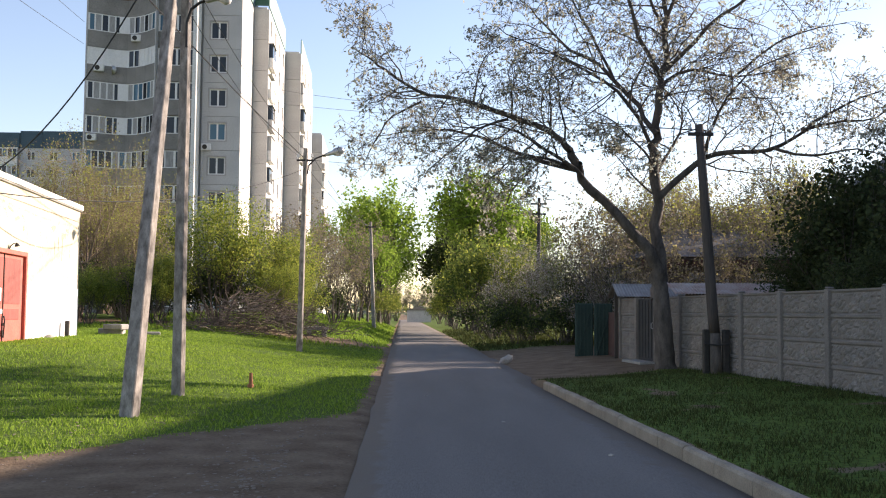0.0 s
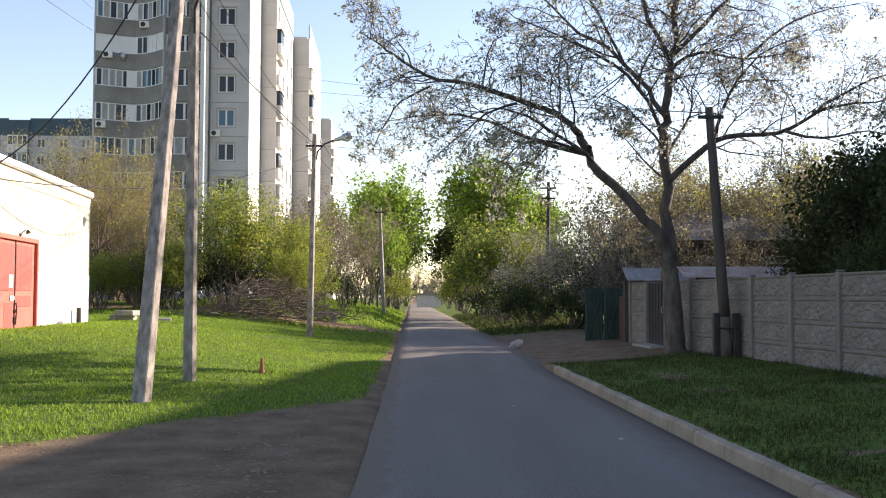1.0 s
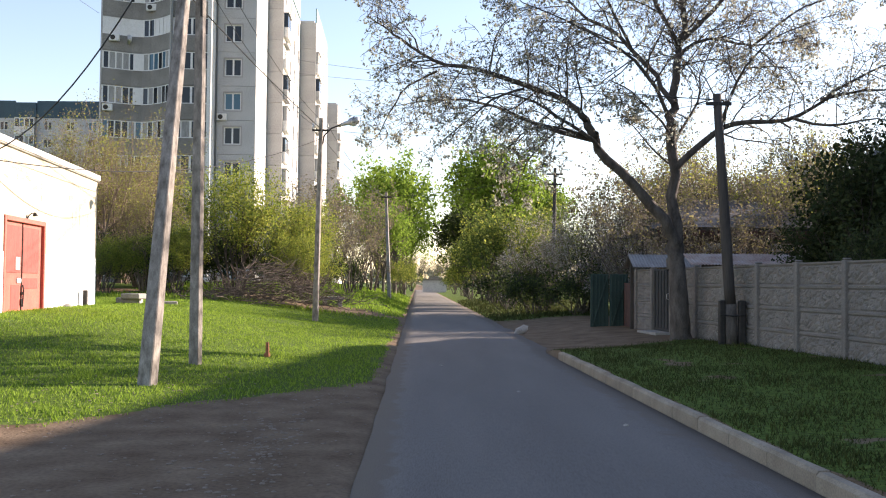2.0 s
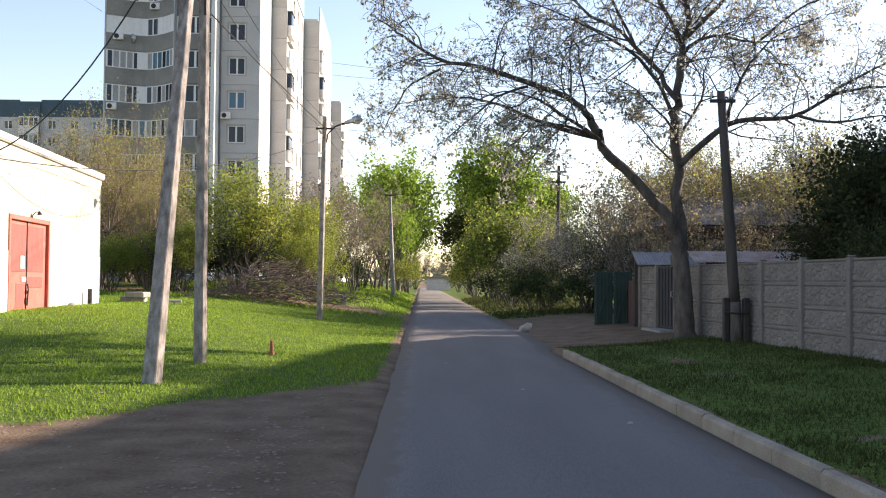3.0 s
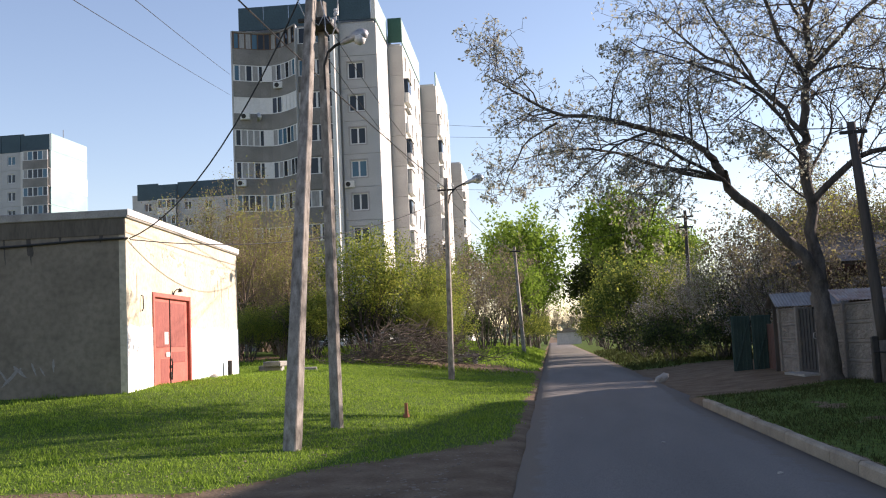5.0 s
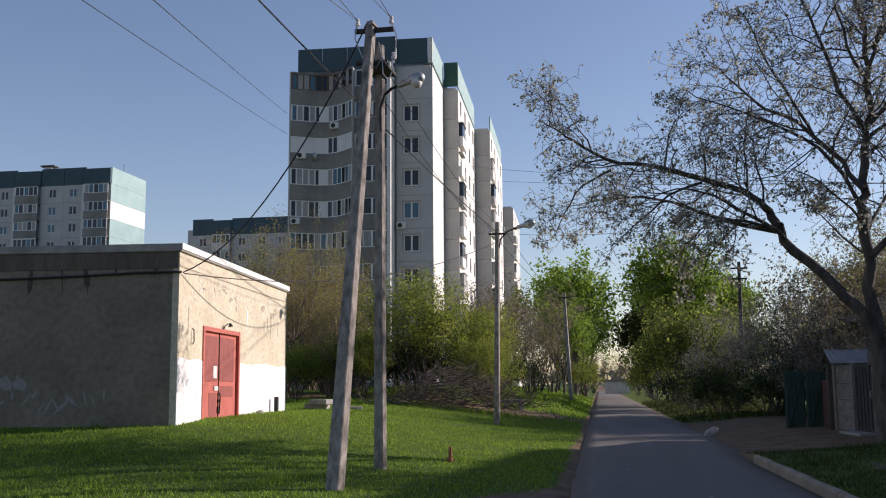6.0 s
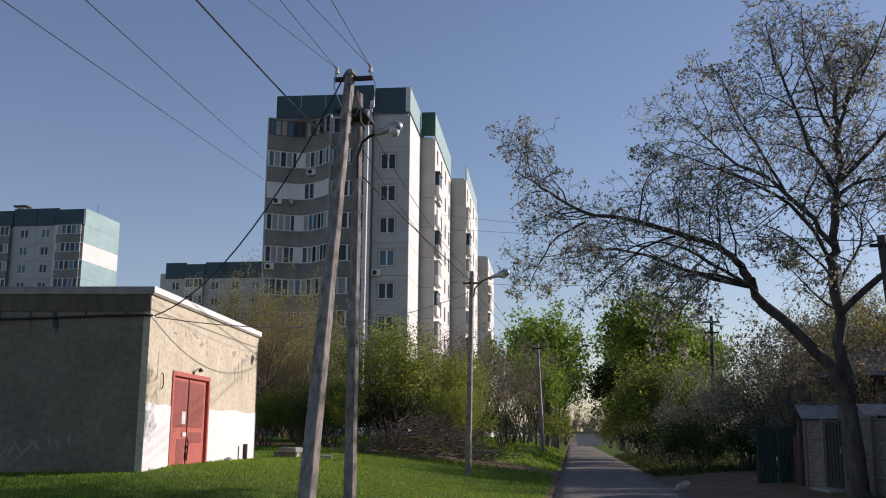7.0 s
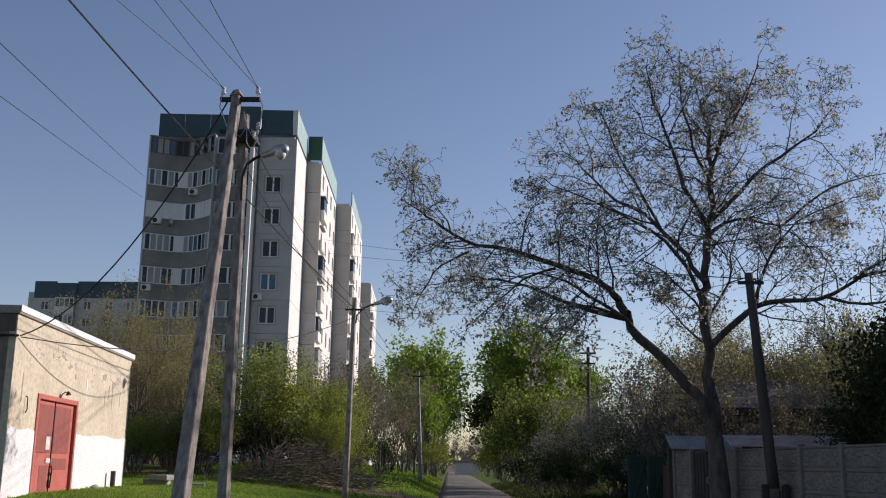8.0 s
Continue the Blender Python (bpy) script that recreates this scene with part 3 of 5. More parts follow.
def build_tower():
    tw = thing("apartment_tower", "nine-storey grey panel block with glazed loggias and teal parapet", "apartment building", (-16.43, 80, 0), 3.66)
    rng = random.Random(5)
    random.seed(6)
    L0, XC, TOP = -12.6, -0.25, 29.0
    # the long side steps outwards: face, start and end of each section
    steps = [(XC, 0.22, 7.3), (1.12, 7.3, 22.4), (2.78, 22.4, 40.0), (2.3, 70.0, 87.0)]
    inner = [None, XC, 1.12, 0.4]
    for i, (x, y0, y1) in enumerate(steps):
        part("core", box((-6.9 if i == 0 else L0 + 0.1, y0 + (0.28 if i == 0 else 0.24), 0), (x - 0.23, y1 + (0.2 if i < 3 else 0), TOP)), M_PANEL, tw)
    part("core", box((L0 + 0.1, 1.6, 0), (-6.94, 7.5, TOP)), M_PANEL, tw)
    part("core", box((L0 + 0.1, 40.25, 0), (0.4, 70.2, TOP)), M_PANEL, tw)
    face = holed_panel(3.15, STOREY, (0.6, 1.96, 0.83, 2.27))
    blank = holed_panel(3.15, STOREY, None)
    side1 = holed_panel(7.06, STOREY, None)
    greys = [holed_panel(steps[i][0] - inner[i], STOREY, None) for i in (1, 2, 3)]
    bays = [None] + [holed_panel((y1 - y0 - 0.1) / 4, STOREY, (1.3, 2.6, 0.8, 2.25)) for _, y0, y1 in steps[1:]]
    # sun and shade are put into the paint: long side whiter, end faces greyer
    for me, mt in [(face, M_PANEL), (blank, M_PANEL), (side1, M_PANELW)] + [(g, M_PANELDARK) for g in greys] + [(b, M_PANELW) for b in bays[1:]]:
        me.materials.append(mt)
    sur = bmesh.new()
    for lo, hi in (((-0.8, -0.006, -0.84), (-0.69, 0.01, 0.84)), ((0.69, -0.006, -0.84), (0.8, 0.01, 0.84)), ((-0.69, -0.006, 0.73), (0.69, 0.01, 0.84)), ((-0.69, -0.006, -0.84), (0.69, 0.01, -0.74))):
        add_box(sur, lo, hi)
    sur = finish(sur)
    sur.materials.append(M_SURROUND)
    white = finish(box((0.0, 0.0, 0.0), (1.6, 0.06, 1.36)))
    white.materials.append(M_FRAMEW)
    for k in range(10):
        z = 27.51 - STOREY * k - 1.55
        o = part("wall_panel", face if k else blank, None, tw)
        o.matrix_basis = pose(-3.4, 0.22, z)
        if k:
            add_window(tw, pose(-2.12, 0.34, z + 1.55), 1.36, 1.44, 2, None, M_GLASS if k in (2, 3, 6) else None)
            o = part("window_surround", sur, None, tw)
            o.matrix_basis = pose(-2.12, 0.22, z + 1.55)
        else:
            for q in (-2.6, -1.7):
                part("vent_opening", box((q - 0.25, 0.2, z + 1.3), (q + 0.25, 0.225, z + 1.7)), M_METAL, tw)
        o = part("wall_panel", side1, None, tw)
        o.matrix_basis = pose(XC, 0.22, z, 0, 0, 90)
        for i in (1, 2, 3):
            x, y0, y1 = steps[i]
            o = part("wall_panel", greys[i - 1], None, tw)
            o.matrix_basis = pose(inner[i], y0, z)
            w = (y1 - y0 - 0.1) / 4
            for q in range(4):
                o = part("wall_panel", bays[i], None, tw)
                o.matrix_basis = pose(x, y0 + 0.1 + w * q, z, 0, 0, 90)
                if k:
                    add_window(tw, pose(x - 0.1, y0 + 0.1 + w * q + 1.95, z + 1.52, 0, 0, 90), 1.3, 1.44, 2)
            # small glazed bays that stand out of the long side
            if k:
                v0, out = y0 + 0.25, 0.4 if (k + i) % 3 else 0.28
                bay = part("bay_balcony", box((x + 0.004, v0, z + 0.35), (x + out, v0 + 2.6, z + 1.25), 0.02), M_PANELW if (k + i) % 4 else M_PANELDARK, tw)
                if (k * 2 + i) % 5:
                    part("bay_glazing", box((x + 0.004, v0 + 0.05, z + 1.252), (x + out - 0.04, v0 + 2.5, z + 2.5)), M_CURTAIN if (k + i) % 2 else M_GLASS, bay)
                    part("bay_frame", box((x + out - 0.038, v0 + 1.2, z + 1.254), (x + out - 0.02, v0 + 1.3, z + 2.5)), M_FRAMEW, bay)
                part("bay_roof", box((x + 0.004, v0 - 0.02, z + 2.52), (x + out + 0.05, v0 + 2.65, z + 2.6), 0.01), M_PANELDARK, bay)
        # concave loggias on the end face
        left = [(L0, -0.2), (-11.5, 0.35), (-10.5, 0.85), (-9.7, 1.0), (-8.9, 0.75), (-8.0, 0.1), (-7.05, -0.9)]
        glasses = [M_GLASS, M_CURTAIN, M_CURTAIN, M_GLASS, M_GLASSBLUE] if k != 2 else [M_FRAMEW, M_FRAMEW, M_GLASS, M_CURTAIN]
        loggia(tw, left, z, 12, rng, M_BAND, M_FRAMEB if k == 0 else None, glasses)
        if k in (1, 3, 4):
            pier = part("white_pier", white, None, tw)
            pier.matrix_basis = pose(-10.35, 0.8, z + 1.25, 0, 0, 13) @ Matrix.Diagonal((0.5, 1, 1, 1))
        loggia(tw, [(-6.97, -0.12), (-3.9, -0.12)], z, 4, rng, M_BAND, None, [M_GLASS, M_GLASS, M_GLASSBLUE] if k < 5 else [M_GLASSBLUE, M_GLASS, M_CURTAIN])
        part("loggia_slab", box((-6.97, -0.2, z - 0.06), (-3.9, 0.45, z + 0.02)), M_BAND, tw)
    part("end_fin", box((-3.88, -1.7, 0), (-3.55, 0.2, 28.75), 0.02), M_PANELW, tw, "white painted concrete fin")
    part("end_fin", box((L0 - 0.14, -0.22, 0), (L0 - 0.01, 1.7, 28.75), 0.02), M_PANEL, tw)
    part("end_fin", box((-7.04, -0.92, 0), (-6.98, 0.44, 28.75), 0.01), M_PANEL, tw)

    # teal parapet, in sheets with joints
    def parapet(x0, x1, y, z0, z1, n, mat=M_TEAL, turn=0):
        for q in range(n):
            ln = (x1 - x0) / n
            o = part("parapet_panel", box((0.02, 0, 0), (ln - 0.02, 0.12, z1 - z0), 0.01), mat, tw)
            o.matrix_basis = pose(x0 + ln * q, y, z0) if not turn else pose(y, x0 + ln * q, z0, 0, 0, 90)
    parapet(L0 + 0.4, -5.6, 0.4, 28.85, 30.9, 3)
    parapet(-5.6, -3.4, -0.1, 28.85, 31.5, 1)
    parapet(-3.4, XC - 0.4, 0.15, 29.1, 31.3, 1)
    part("parapet_post", box((XC - 0.38, 0.13, 29.1), (XC + 0.02, 0.3, 31.32), 0.01), M_PANELW, tw)
    # sun-facing parapets take the pale teal: sunlight put into their colour
    parapet(0.3, 7.3, XC, 29.1, 31.3, 3, M_TEALLIGHT, 1)
    parapet(XC + 0.05, 1.12, 7.35, 29.1, 31.4, 1, M_TEALGREEN)
    parapet(7.5, 22.3, 1.12, 29.1, 31.3, 5, M_TEALLIGHT, 1)
    parapet(24.0, 39.8, 2.7, 29.1, 30.7, 4, M_TEALLIGHT, 1)
    part("roof", box((L0 + 0.5, 1.8, TOP + 0.004), (XC - 0.15, 39, 30.2)), M_PANEL, tw)
    part("roof_hut", box((-5.4, 2.0, 30.2), (-3.9, 5.0, 32.3), 0.05), M_PANELW, tw)
    for x, y, z in ((-2.95, 0.2, 14.95), (-8.9, 0.7, 23.95), (-11.7, 0.2, 21.3), (-12.1, 0.0, 15.55)):
        ac_unit(tw, x, y, z)
    dish = bmesh.new()
    add_tube(dish, [(-10.7, 0.75, 21.3), (-10.72, 0.67, 21.3), (-10.74, 0.63, 21.3)], [0.06, 0.25, 0.38], 16)
    part("satellite_dish", dish, M_WHITE, tw, "white satellite dish", True)


def build_flats(name, label, at, turn, width, depth, top, bays, pale_side):
    """A block of flats farther off. bays: (x, 'w' or 'l', width) from its near right corner to the left."""
    fl = thing(name, label, "apartment building", at, turn)
    rng = random.Random(len(label))
    random.seed(9)
    par = top - 2.8
    part("core", box((-width, 0.3, 0), (-0.25, depth, par)), M_PANEL, fl)
    n = 6
    for k in range(n):
        z = par - STOREY * (k + 1)
        x = 0.0
        for kind, w in bays:
            x -= w
            if kind == "w":
                key = ("fp", w)
                if key not in WIN:
                    WIN[key] = holed_panel(w, STOREY, (w / 2 - 0.65, w / 2 + 0.65, 0.85, 2.25))
                    WIN[key].materials.append(M_PANEL)
                o = part("wall_panel", WIN[key], None, fl)
                o.matrix_basis = pose(x, 0.05, z)
                add_window(fl, pose(x + w / 2, 0.16, z + 1.55), 1.3, 1.4, 2)
            elif kind == "p":
                o = part("wall_pier", box((x + 0.02, -0.1, z), (x + w - 0.02, 0.28, z + STOREY)), M_PANELW, fl)
            else:
                o = loggia(fl, [(x + 0.1, -0.7), (x + w - 0.1, -0.7)], z, max(3, int(w / 0.8)), rng, rng.choice([M_BAND, M_BAND, M_TEALLIGHT, M_PANELW]))
                part("loggia_slab", box((x + 0.1, -0.65, z - 0.1), (x + w - 0.1, 0.3, z + 0.02)), M_BAND, fl)
        if pale_side:
            o = part("wall_panel", box((-0.24, 0.1, z + 0.01), (0, depth, z + STOREY - 0.01), 0.01), M_PANELW if k == 1 else M_TEALLIGHT, fl)
        else:
            o = part("wall_panel", box((-0.24, 0.1, z + 0.01), (0, depth, z + STOREY - 0.01), 0.01), M_PANEL, fl)
    x = 0.0
    for kind, w in bays:
        x -= w
        part("parapet_panel", box((x + 0.03, -0.2 if kind == "l" else 0.0, par + 0.004), (x + w - 0.03, 0.25, top - (0.3 if kind == "l" else 0)), 0.02), M_TEAL, fl)
    # paler parapet on the sunny gable, its sunlight painted in
    part("parapet_panel", box((-0.2, 0.3, par + 0.004), (0.0, depth, top - 0.1), 0.02), M_TEALLIGHT if pale_side else M_TEAL, fl)
    part("roof", box((-width, 0.3, par + 0.004), (-0.25, depth, par + 1.0)), M_PANEL, fl)
    return fl


build_tower()
west = build_flats("apartment_block", "grey panel block with teal parapet and pale sunlit gable", (-81.1, 140, 0), 1.0, 46, 11.6, 36.4,
                   [("l", 4.3), ("p", 0.6), ("w", 3.2), ("w", 4.0), ("l", 4.2), ("p", 0.6), ("w", 3.2), ("w", 4.0), ("l", 4.2), ("w", 3.2), ("w", 4.0), ("l", 4.2)], True)
vent = part("roof_vent", box((-1.2, 0, 0), (1.2, 1.6, 0.25), 0.05), M_METAL, west, "dark rooftop canopy")
vent.matrix_basis = pose(-12.5, 2.0, 37.3)
part("vent_shaft", box((-0.6, 0.3, -2.3), (0.6, 1.3, 0)), M_PANEL, vent)
ant = part("antenna", tube([(-2.2, 8, 34), (-2.2, 8, 38.6)], 0.05, 5), M_METAL, west)
build_flats("apartment_block", "distant grey panel block with teal parapet behind the thicket", (-57.5, 158, 0), 1.0, 19, 12, 30.4,
            [("w", 3.6), ("w", 3.6), ("w", 3.6), ("l", 3.4), ("w", 3.8)], False)


# ---- poles, lamps, wires ----
def square_pole(name, base, top, w0, w1, parent, mat=M_POLE, label=""):
    """A tapering concrete post with chamfered corners."""
    base, top = Vector(base), Vector(top)
    d = (top - base)
    q = Vector((0, 0, 1)).rotation_difference(d).to_matrix().to_4x4()
    bm = bmesh.new()
    n = 14
    rings = []
    for k in range(n + 1):
        f = k / n
        w = (w0 + (w1 - w0) * f) / 2
        c = w * 0.14
        a = [(w, -w + c), (w, w - c), (w - c, w), (-w + c, w), (-w, w - c), (-w, -w + c), (-w + c, -w), (w - c, -w)]
        j = 0.006
        rings.append([bm.verts.new((x + j * noise.noise((x * 9, f * 23, 1)), y + j * noise.noise((y * 9, f * 27, 4)), d.length * f)) for x, y in a])
    for a, b in zip(rings, rings[1:]):
        for k in range(8):
            bm.faces.new((a[k], a[(k + 1) % 8], b[(k + 1) % 8], b[k]))
    bm.faces.new(list(reversed(rings[0]))), bm.faces.new(rings[-1])
    o = part(name, bm, mat, parent, label)
    o.matrix_world = Matrix.Translation(base) @ q @ pose(0, 0, 0, 0, 0, -12)
    return o


def insulator(parent, at, h=0.16):
    bm = bmesh.new()
    x, y, z = at
    add_tube(bm, [(x, y, z - 0.06), (x, y, z + 0.05)], 0.012, 6)
    add_tube(bm, [(x, y, z + 0.03), (x, y, z + 0.06), (x, y, z + 0.1), (x, y, z + 0.13), (x, y, z + h)], [0.045, 0.05, 0.03, 0.045, 0.025], 10)
    return part("insulator", bm, M_WHITE, parent, "white porcelain insulator")


def lamp_head(parent, arm_pts, tip, aim, size=0.75):
    arm = part("lamp_arm", tube(arm_pts, 0.028, 8), M_METAL, parent, "curved steel lamp bracket")
    tip, aim = Vector(tip), Vector(aim).normalized()
    bm = bmesh.new()
    prof = [(0.0, 0.05), (0.06, 0.07), (0.3, 0.085), (0.34, 0.13), (0.5, 0.16), (0.66, 0.14), (0.74, 0.05)]
    add_tube(bm, [tip + aim * (a * size / 0.75) for a, _ in prof], [r * size / 0.75 for _, r in prof], 12)
    head = part("lamp_head", bm, M_GALV, arm, "grey streetlamp housing", True)
    bm = bmesh.new()
    add_tube(bm, [tip + aim * (a * size / 0.75) + Vector((0, 0, -0.06)) for a in (0.36, 0.46, 0.58, 0.66)], [0.05, 0.12, 0.12, 0.05], 12)
    part("lamp_glass", bm, M_WHITE, arm, "milky lamp cover", True)
    return arm


def wire(label, a, b, drop, r=0.009, name="overhead_wire"):
    o = part(name, tube(sag(a, b, drop), r, 5), M_CABLE)
    return tagged(o, label, "wire", "overhead wires")


gz1 = ground_z(-4.58, 14.56)
pp = thing("utility_pole", "braced pair of weathered concrete posts with crossarm and streetlamp", "utility pole", (0, 0, 0))
square_pole("brace", (-4.58, 14.56, gz1 - 0.15), (-4.74, 17.15, 8.24), 0.225, 0.15, pp, label="leaning concrete brace post")
square_pole("post", (-4.63, 17.46, -0.1), (-4.66, 17.5, 8.0), 0.18, 0.14, pp, label="upright concrete post")
square_pole("cap", (-4.74, 17.17, 8.235), (-4.75, 17.19, 8.36), 0.22, 0.12, pp)
part("crossarm", box((-5.05, 17.12, 8.14), (-4.3, 17.2, 8.22), 0.006), M_METAL, pp)
part("clamp", box((-4.86, 17.05, 7.42), (-4.38, 17.66, 7.5), 0.01), M_METAL, pp)
part("clamp", box((-5.0, 17.05, 7.5), (-4.4, 17.12, 7.57), 0.01), M_METAL, pp)
for x in (-5.0, -4.35):
    insulator(pp, (x, 17.16, 8.27))
insulator(pp, (-4.34, 17.3, 7.62))
lamp_head(pp, [(-4.6, 17.36, 6.3), (-4.6, 17.35, 6.75), (-4.52, 17.33, 6.98), (-4.38, 17.3, 7.08), (-4.26, 17.3, 7.13)], (-4.27, 17.3, 7.12), (0.93, 0, 0.3), 0.55)
for pts in ([(-5.0, 17.1, 8.3), (-5.02, 17.05, 8.0), (-4.85, 17.02, 7.6), (-4.6, 17.02, 7.4), (-4.5, 17.05, 7.6)],
            [(-4.35, 17.1, 8.35), (-4.22, 17.05, 8.0), (-4.25, 17.05, 7.6), (-4.4, 17.05, 7.45), (-4.5, 17.05, 7.62), (-4.56, 17.05, 7.9)],
            [(-4.5, 17.05, 7.7), (-4.48, 17.05, 7.3), (-4.38, 17.05, 7.15), (-4.3, 17.05, 7.35), (-4.34, 17.2, 7.62)]):
    part("jumper_wire", tube(pts, 0.012, 5), M_GALV, pp)

p3 = thing("street_lamp", "slim weathered pole with crossarm and streetlamp at the lawn's edge", "street lamp", (0, 0, 0))
square_pole("post", (-5.1, 35.4, 0.1), (-4.98, 35.4, 7.5), 0.185, 0.135, p3)
part("crossarm", box((-5.3, 35.33, 7.02), (-4.7, 35.4, 7.09), 0.005), M_METAL, p3)
for x in (-5.27, -4.75):
    insulator(p3, (x, 35.36, 7.14))
lamp_head(p3, [(-4.9, 35.3, 6.55), (-4.86, 35.3, 6.85), (-4.6, 35.3, 7.12), (-4.25, 35.3, 7.26)], (-4.27, 35.3, 7.25), (1, 0, 0.28), 0.72)

p4 = thing("utility_pole", "slender distant utility pole beside the lane", "utility pole", (0, 0, 0))
square_pole("post", (-4.83, 70, 0.2), (-5.05, 70, 5.2), 0.24, 0.2, p4, M_CONC, "pale lower pole")
square_pole("post", (-5.05, 70, 5.2), (-5.16, 70, 8.0), 0.2, 0.15, p4, label="grey upper pole")
part("crossarm", box((-5.5, 69.85, 7.6), (-4.75, 69.92, 7.68)), M_METAL, p4)
p5 = thing("utility_pole", "dark distant pole with two crossarms behind the bushes", "utility pole", (0, 0, 0))
square_pole("post", (5.55, 58, 0.0), (5.65, 58, 8.42), 0.24, 0.17, p5, M_WOODPOLE)
part("crossarm", box((5.15, 57.9, 8.0), (6.1, 57.98, 8.1)), M_METAL, p5)
part("crossarm", box((5.2, 57.9, 7.4), (6.05, 57.98, 7.5)), M_METAL, p5)

dp = thing("wooden_pole", "dark tarred wooden pole strapped to a concrete stub by the fence", "utility pole", (0, 0, 0))
part("post", tube([(6.40, 23.3, 1.15), (6.36, 23.3, 1.6), (6.2, 23.3, 4.2), (6.08, 23.3, 6.12)], [0.13, 0.13, 0.115, 0.1], 12), M_WOODPOLE, dp, smooth=True)
part("foot", tube([(6.43, 23.3, 0.0), (6.41, 23.3, 0.6), (6.40, 23.3, 1.17)], [0.15, 0.145, 0.135], 12), M_BARK, dp, "grey weathered pole foot", True)
part("stub", box((6.13, 23.25, 0.0), (6.27, 23.42, 1.26), 0.02), M_METAL, dp, "dark stub post")
part("stub", box((6.55, 23.1, 0.0), (6.7, 23.27, 1.26), 0.02), M_METAL, dp, "dark stub post")
part("strap", tube([(6.1, 23.14, 0.92), (6.4, 23.1, 0.9), (6.66, 23.06, 0.92)], 0.02, 6), M_METAL, dp)
part("crossarm", box((5.8, 23.2, 5.84), (6.4, 23.26, 5.92), 0.005), M_METAL, dp).matrix_basis = pose(0, 0, 0)
for x in (5.84, 6.36):
    insulator(dp, (x, 23.23, 5.96), 0.12)

dp.matrix_basis = Matrix.Translation((0, 0, 1.6)) @ Matrix.Scale(0.953, 4) @ Matrix.Translation((0, 0, -1.6))
wire("black service cable from the braced pole to the substation", (-4.8, 17.1, 8.3), (-10.46, 21.4, 4.27), 0.85, 0.016, "service_cable")
wire("black low cable from the substation to the far lamp pole", (-10.46, 21.45, 4.25), (-4.98, 35.3, 6.75), 0.68, 0.013, "service_cable")
wire("thick black overhead cable", (-6.5, 2.0, 8.85), (-4.98, 35.3, 7.1), 0.35, 0.016)
for a in ((-5.6, 2.0, 6.7), (-3.85, 2.0, 6.6)):
    wire("thin overhead wire to the braced pole", (-5.0, 17.16, 8.4), a, 0.05, 0.007)
for a in ((-3.97, 2.0, 6.4), (-2.67, 2.0, 6.3)):
    wire("thin overhead wire to the braced pole", (-4.35, 17.16, 8.4), a, 0.05, 0.007)
wire("thin overhead wire up to the tower", (-9.6, 5.2, 8.4), (-29.3, 79.0, 23.2), 0.1, 0.014)
wire("thin overhead wire up to the tower", (-7.1, 5.2, 7.8), (-29.3, 79.0, 25.0), 0.1, 0.014)
for x, z in ((-5.27, 7.25), (-4.75, 7.25)):
    wire("thin overhead wire between the lamp poles", (x, 35.36, z), (-5.1, 69.9, 7.7), 0.5, 0.01)
    wire("thin overhead wire between the lamp poles", (-4.5 if x > -5 else -4.9, 17.2, 7.5), (x, 35.36, z), 0.4, 0.007)
wire("thin overhead wire across the road", (-5.1, 69.9, 7.7), (5.3, 58, 8.1), 0.3, 0.012)
wire("thin overhead wire across the road", (-4.98, 35.4, 7.1), (5.8, 22.2, 5.75), 0.45, 0.007)
wire("thin far wire from the wooden pole to the tower", (5.6, 22.2, 5.78), (-15.0, 86, 21.2), 0.2, 0.011)
wire("thin far wire from the wooden pole to the tower", (6.0, 22.2, 5.78), (-15.0, 87, 20.2), 0.2, 0.011)

# ---- fence, gates, house ----
M_GATE = material("dark_gate_metal", (0.03, 0.031, 0.031), (0.05, 0.05, 0.048), 3, 0.85, 0.2, 30)
M_GREEN = material("green_sheet_metal", (0.018, 0.046, 0.04), (0.034, 0.07, 0.06), 2, 0.8, 0.2, 20)
M_RUST = material("rusty_roof_sheet", (0.20, 0.09, 0.06), (0.36, 0.33, 0.31), 2.2, 0.6, 0.3, 16, c3=(0.30, 0.22, 0.18))
M_SHEET = material("grey_roof_sheet", (0.11, 0.105, 0.10), (0.22, 0.215, 0.205), 2.5, 0.5, 0.3, 18)
M_BRICKY = material("brown_house_wall", (0.075, 0.06, 0.05), (0.13, 0.105, 0.085), 3, 0.9, 0.4, 20)
M_SLATE = material("dark_slate_sheet", (0.045, 0.042, 0.039), (0.085, 0.08, 0.074), 2.5, 0.7, 0.3, 18)
M_BOARD = material("dark_brown_board", (0.07, 0.035, 0.028), (0.12, 0.06, 0.045), 4, 0.85, 0.3, 25)
M_TRIM = material("white_wood_trim", (0.36, 0.355, 0.34), (0.52, 0.515, 0.5), 4, 0.7, 0.2, 30)


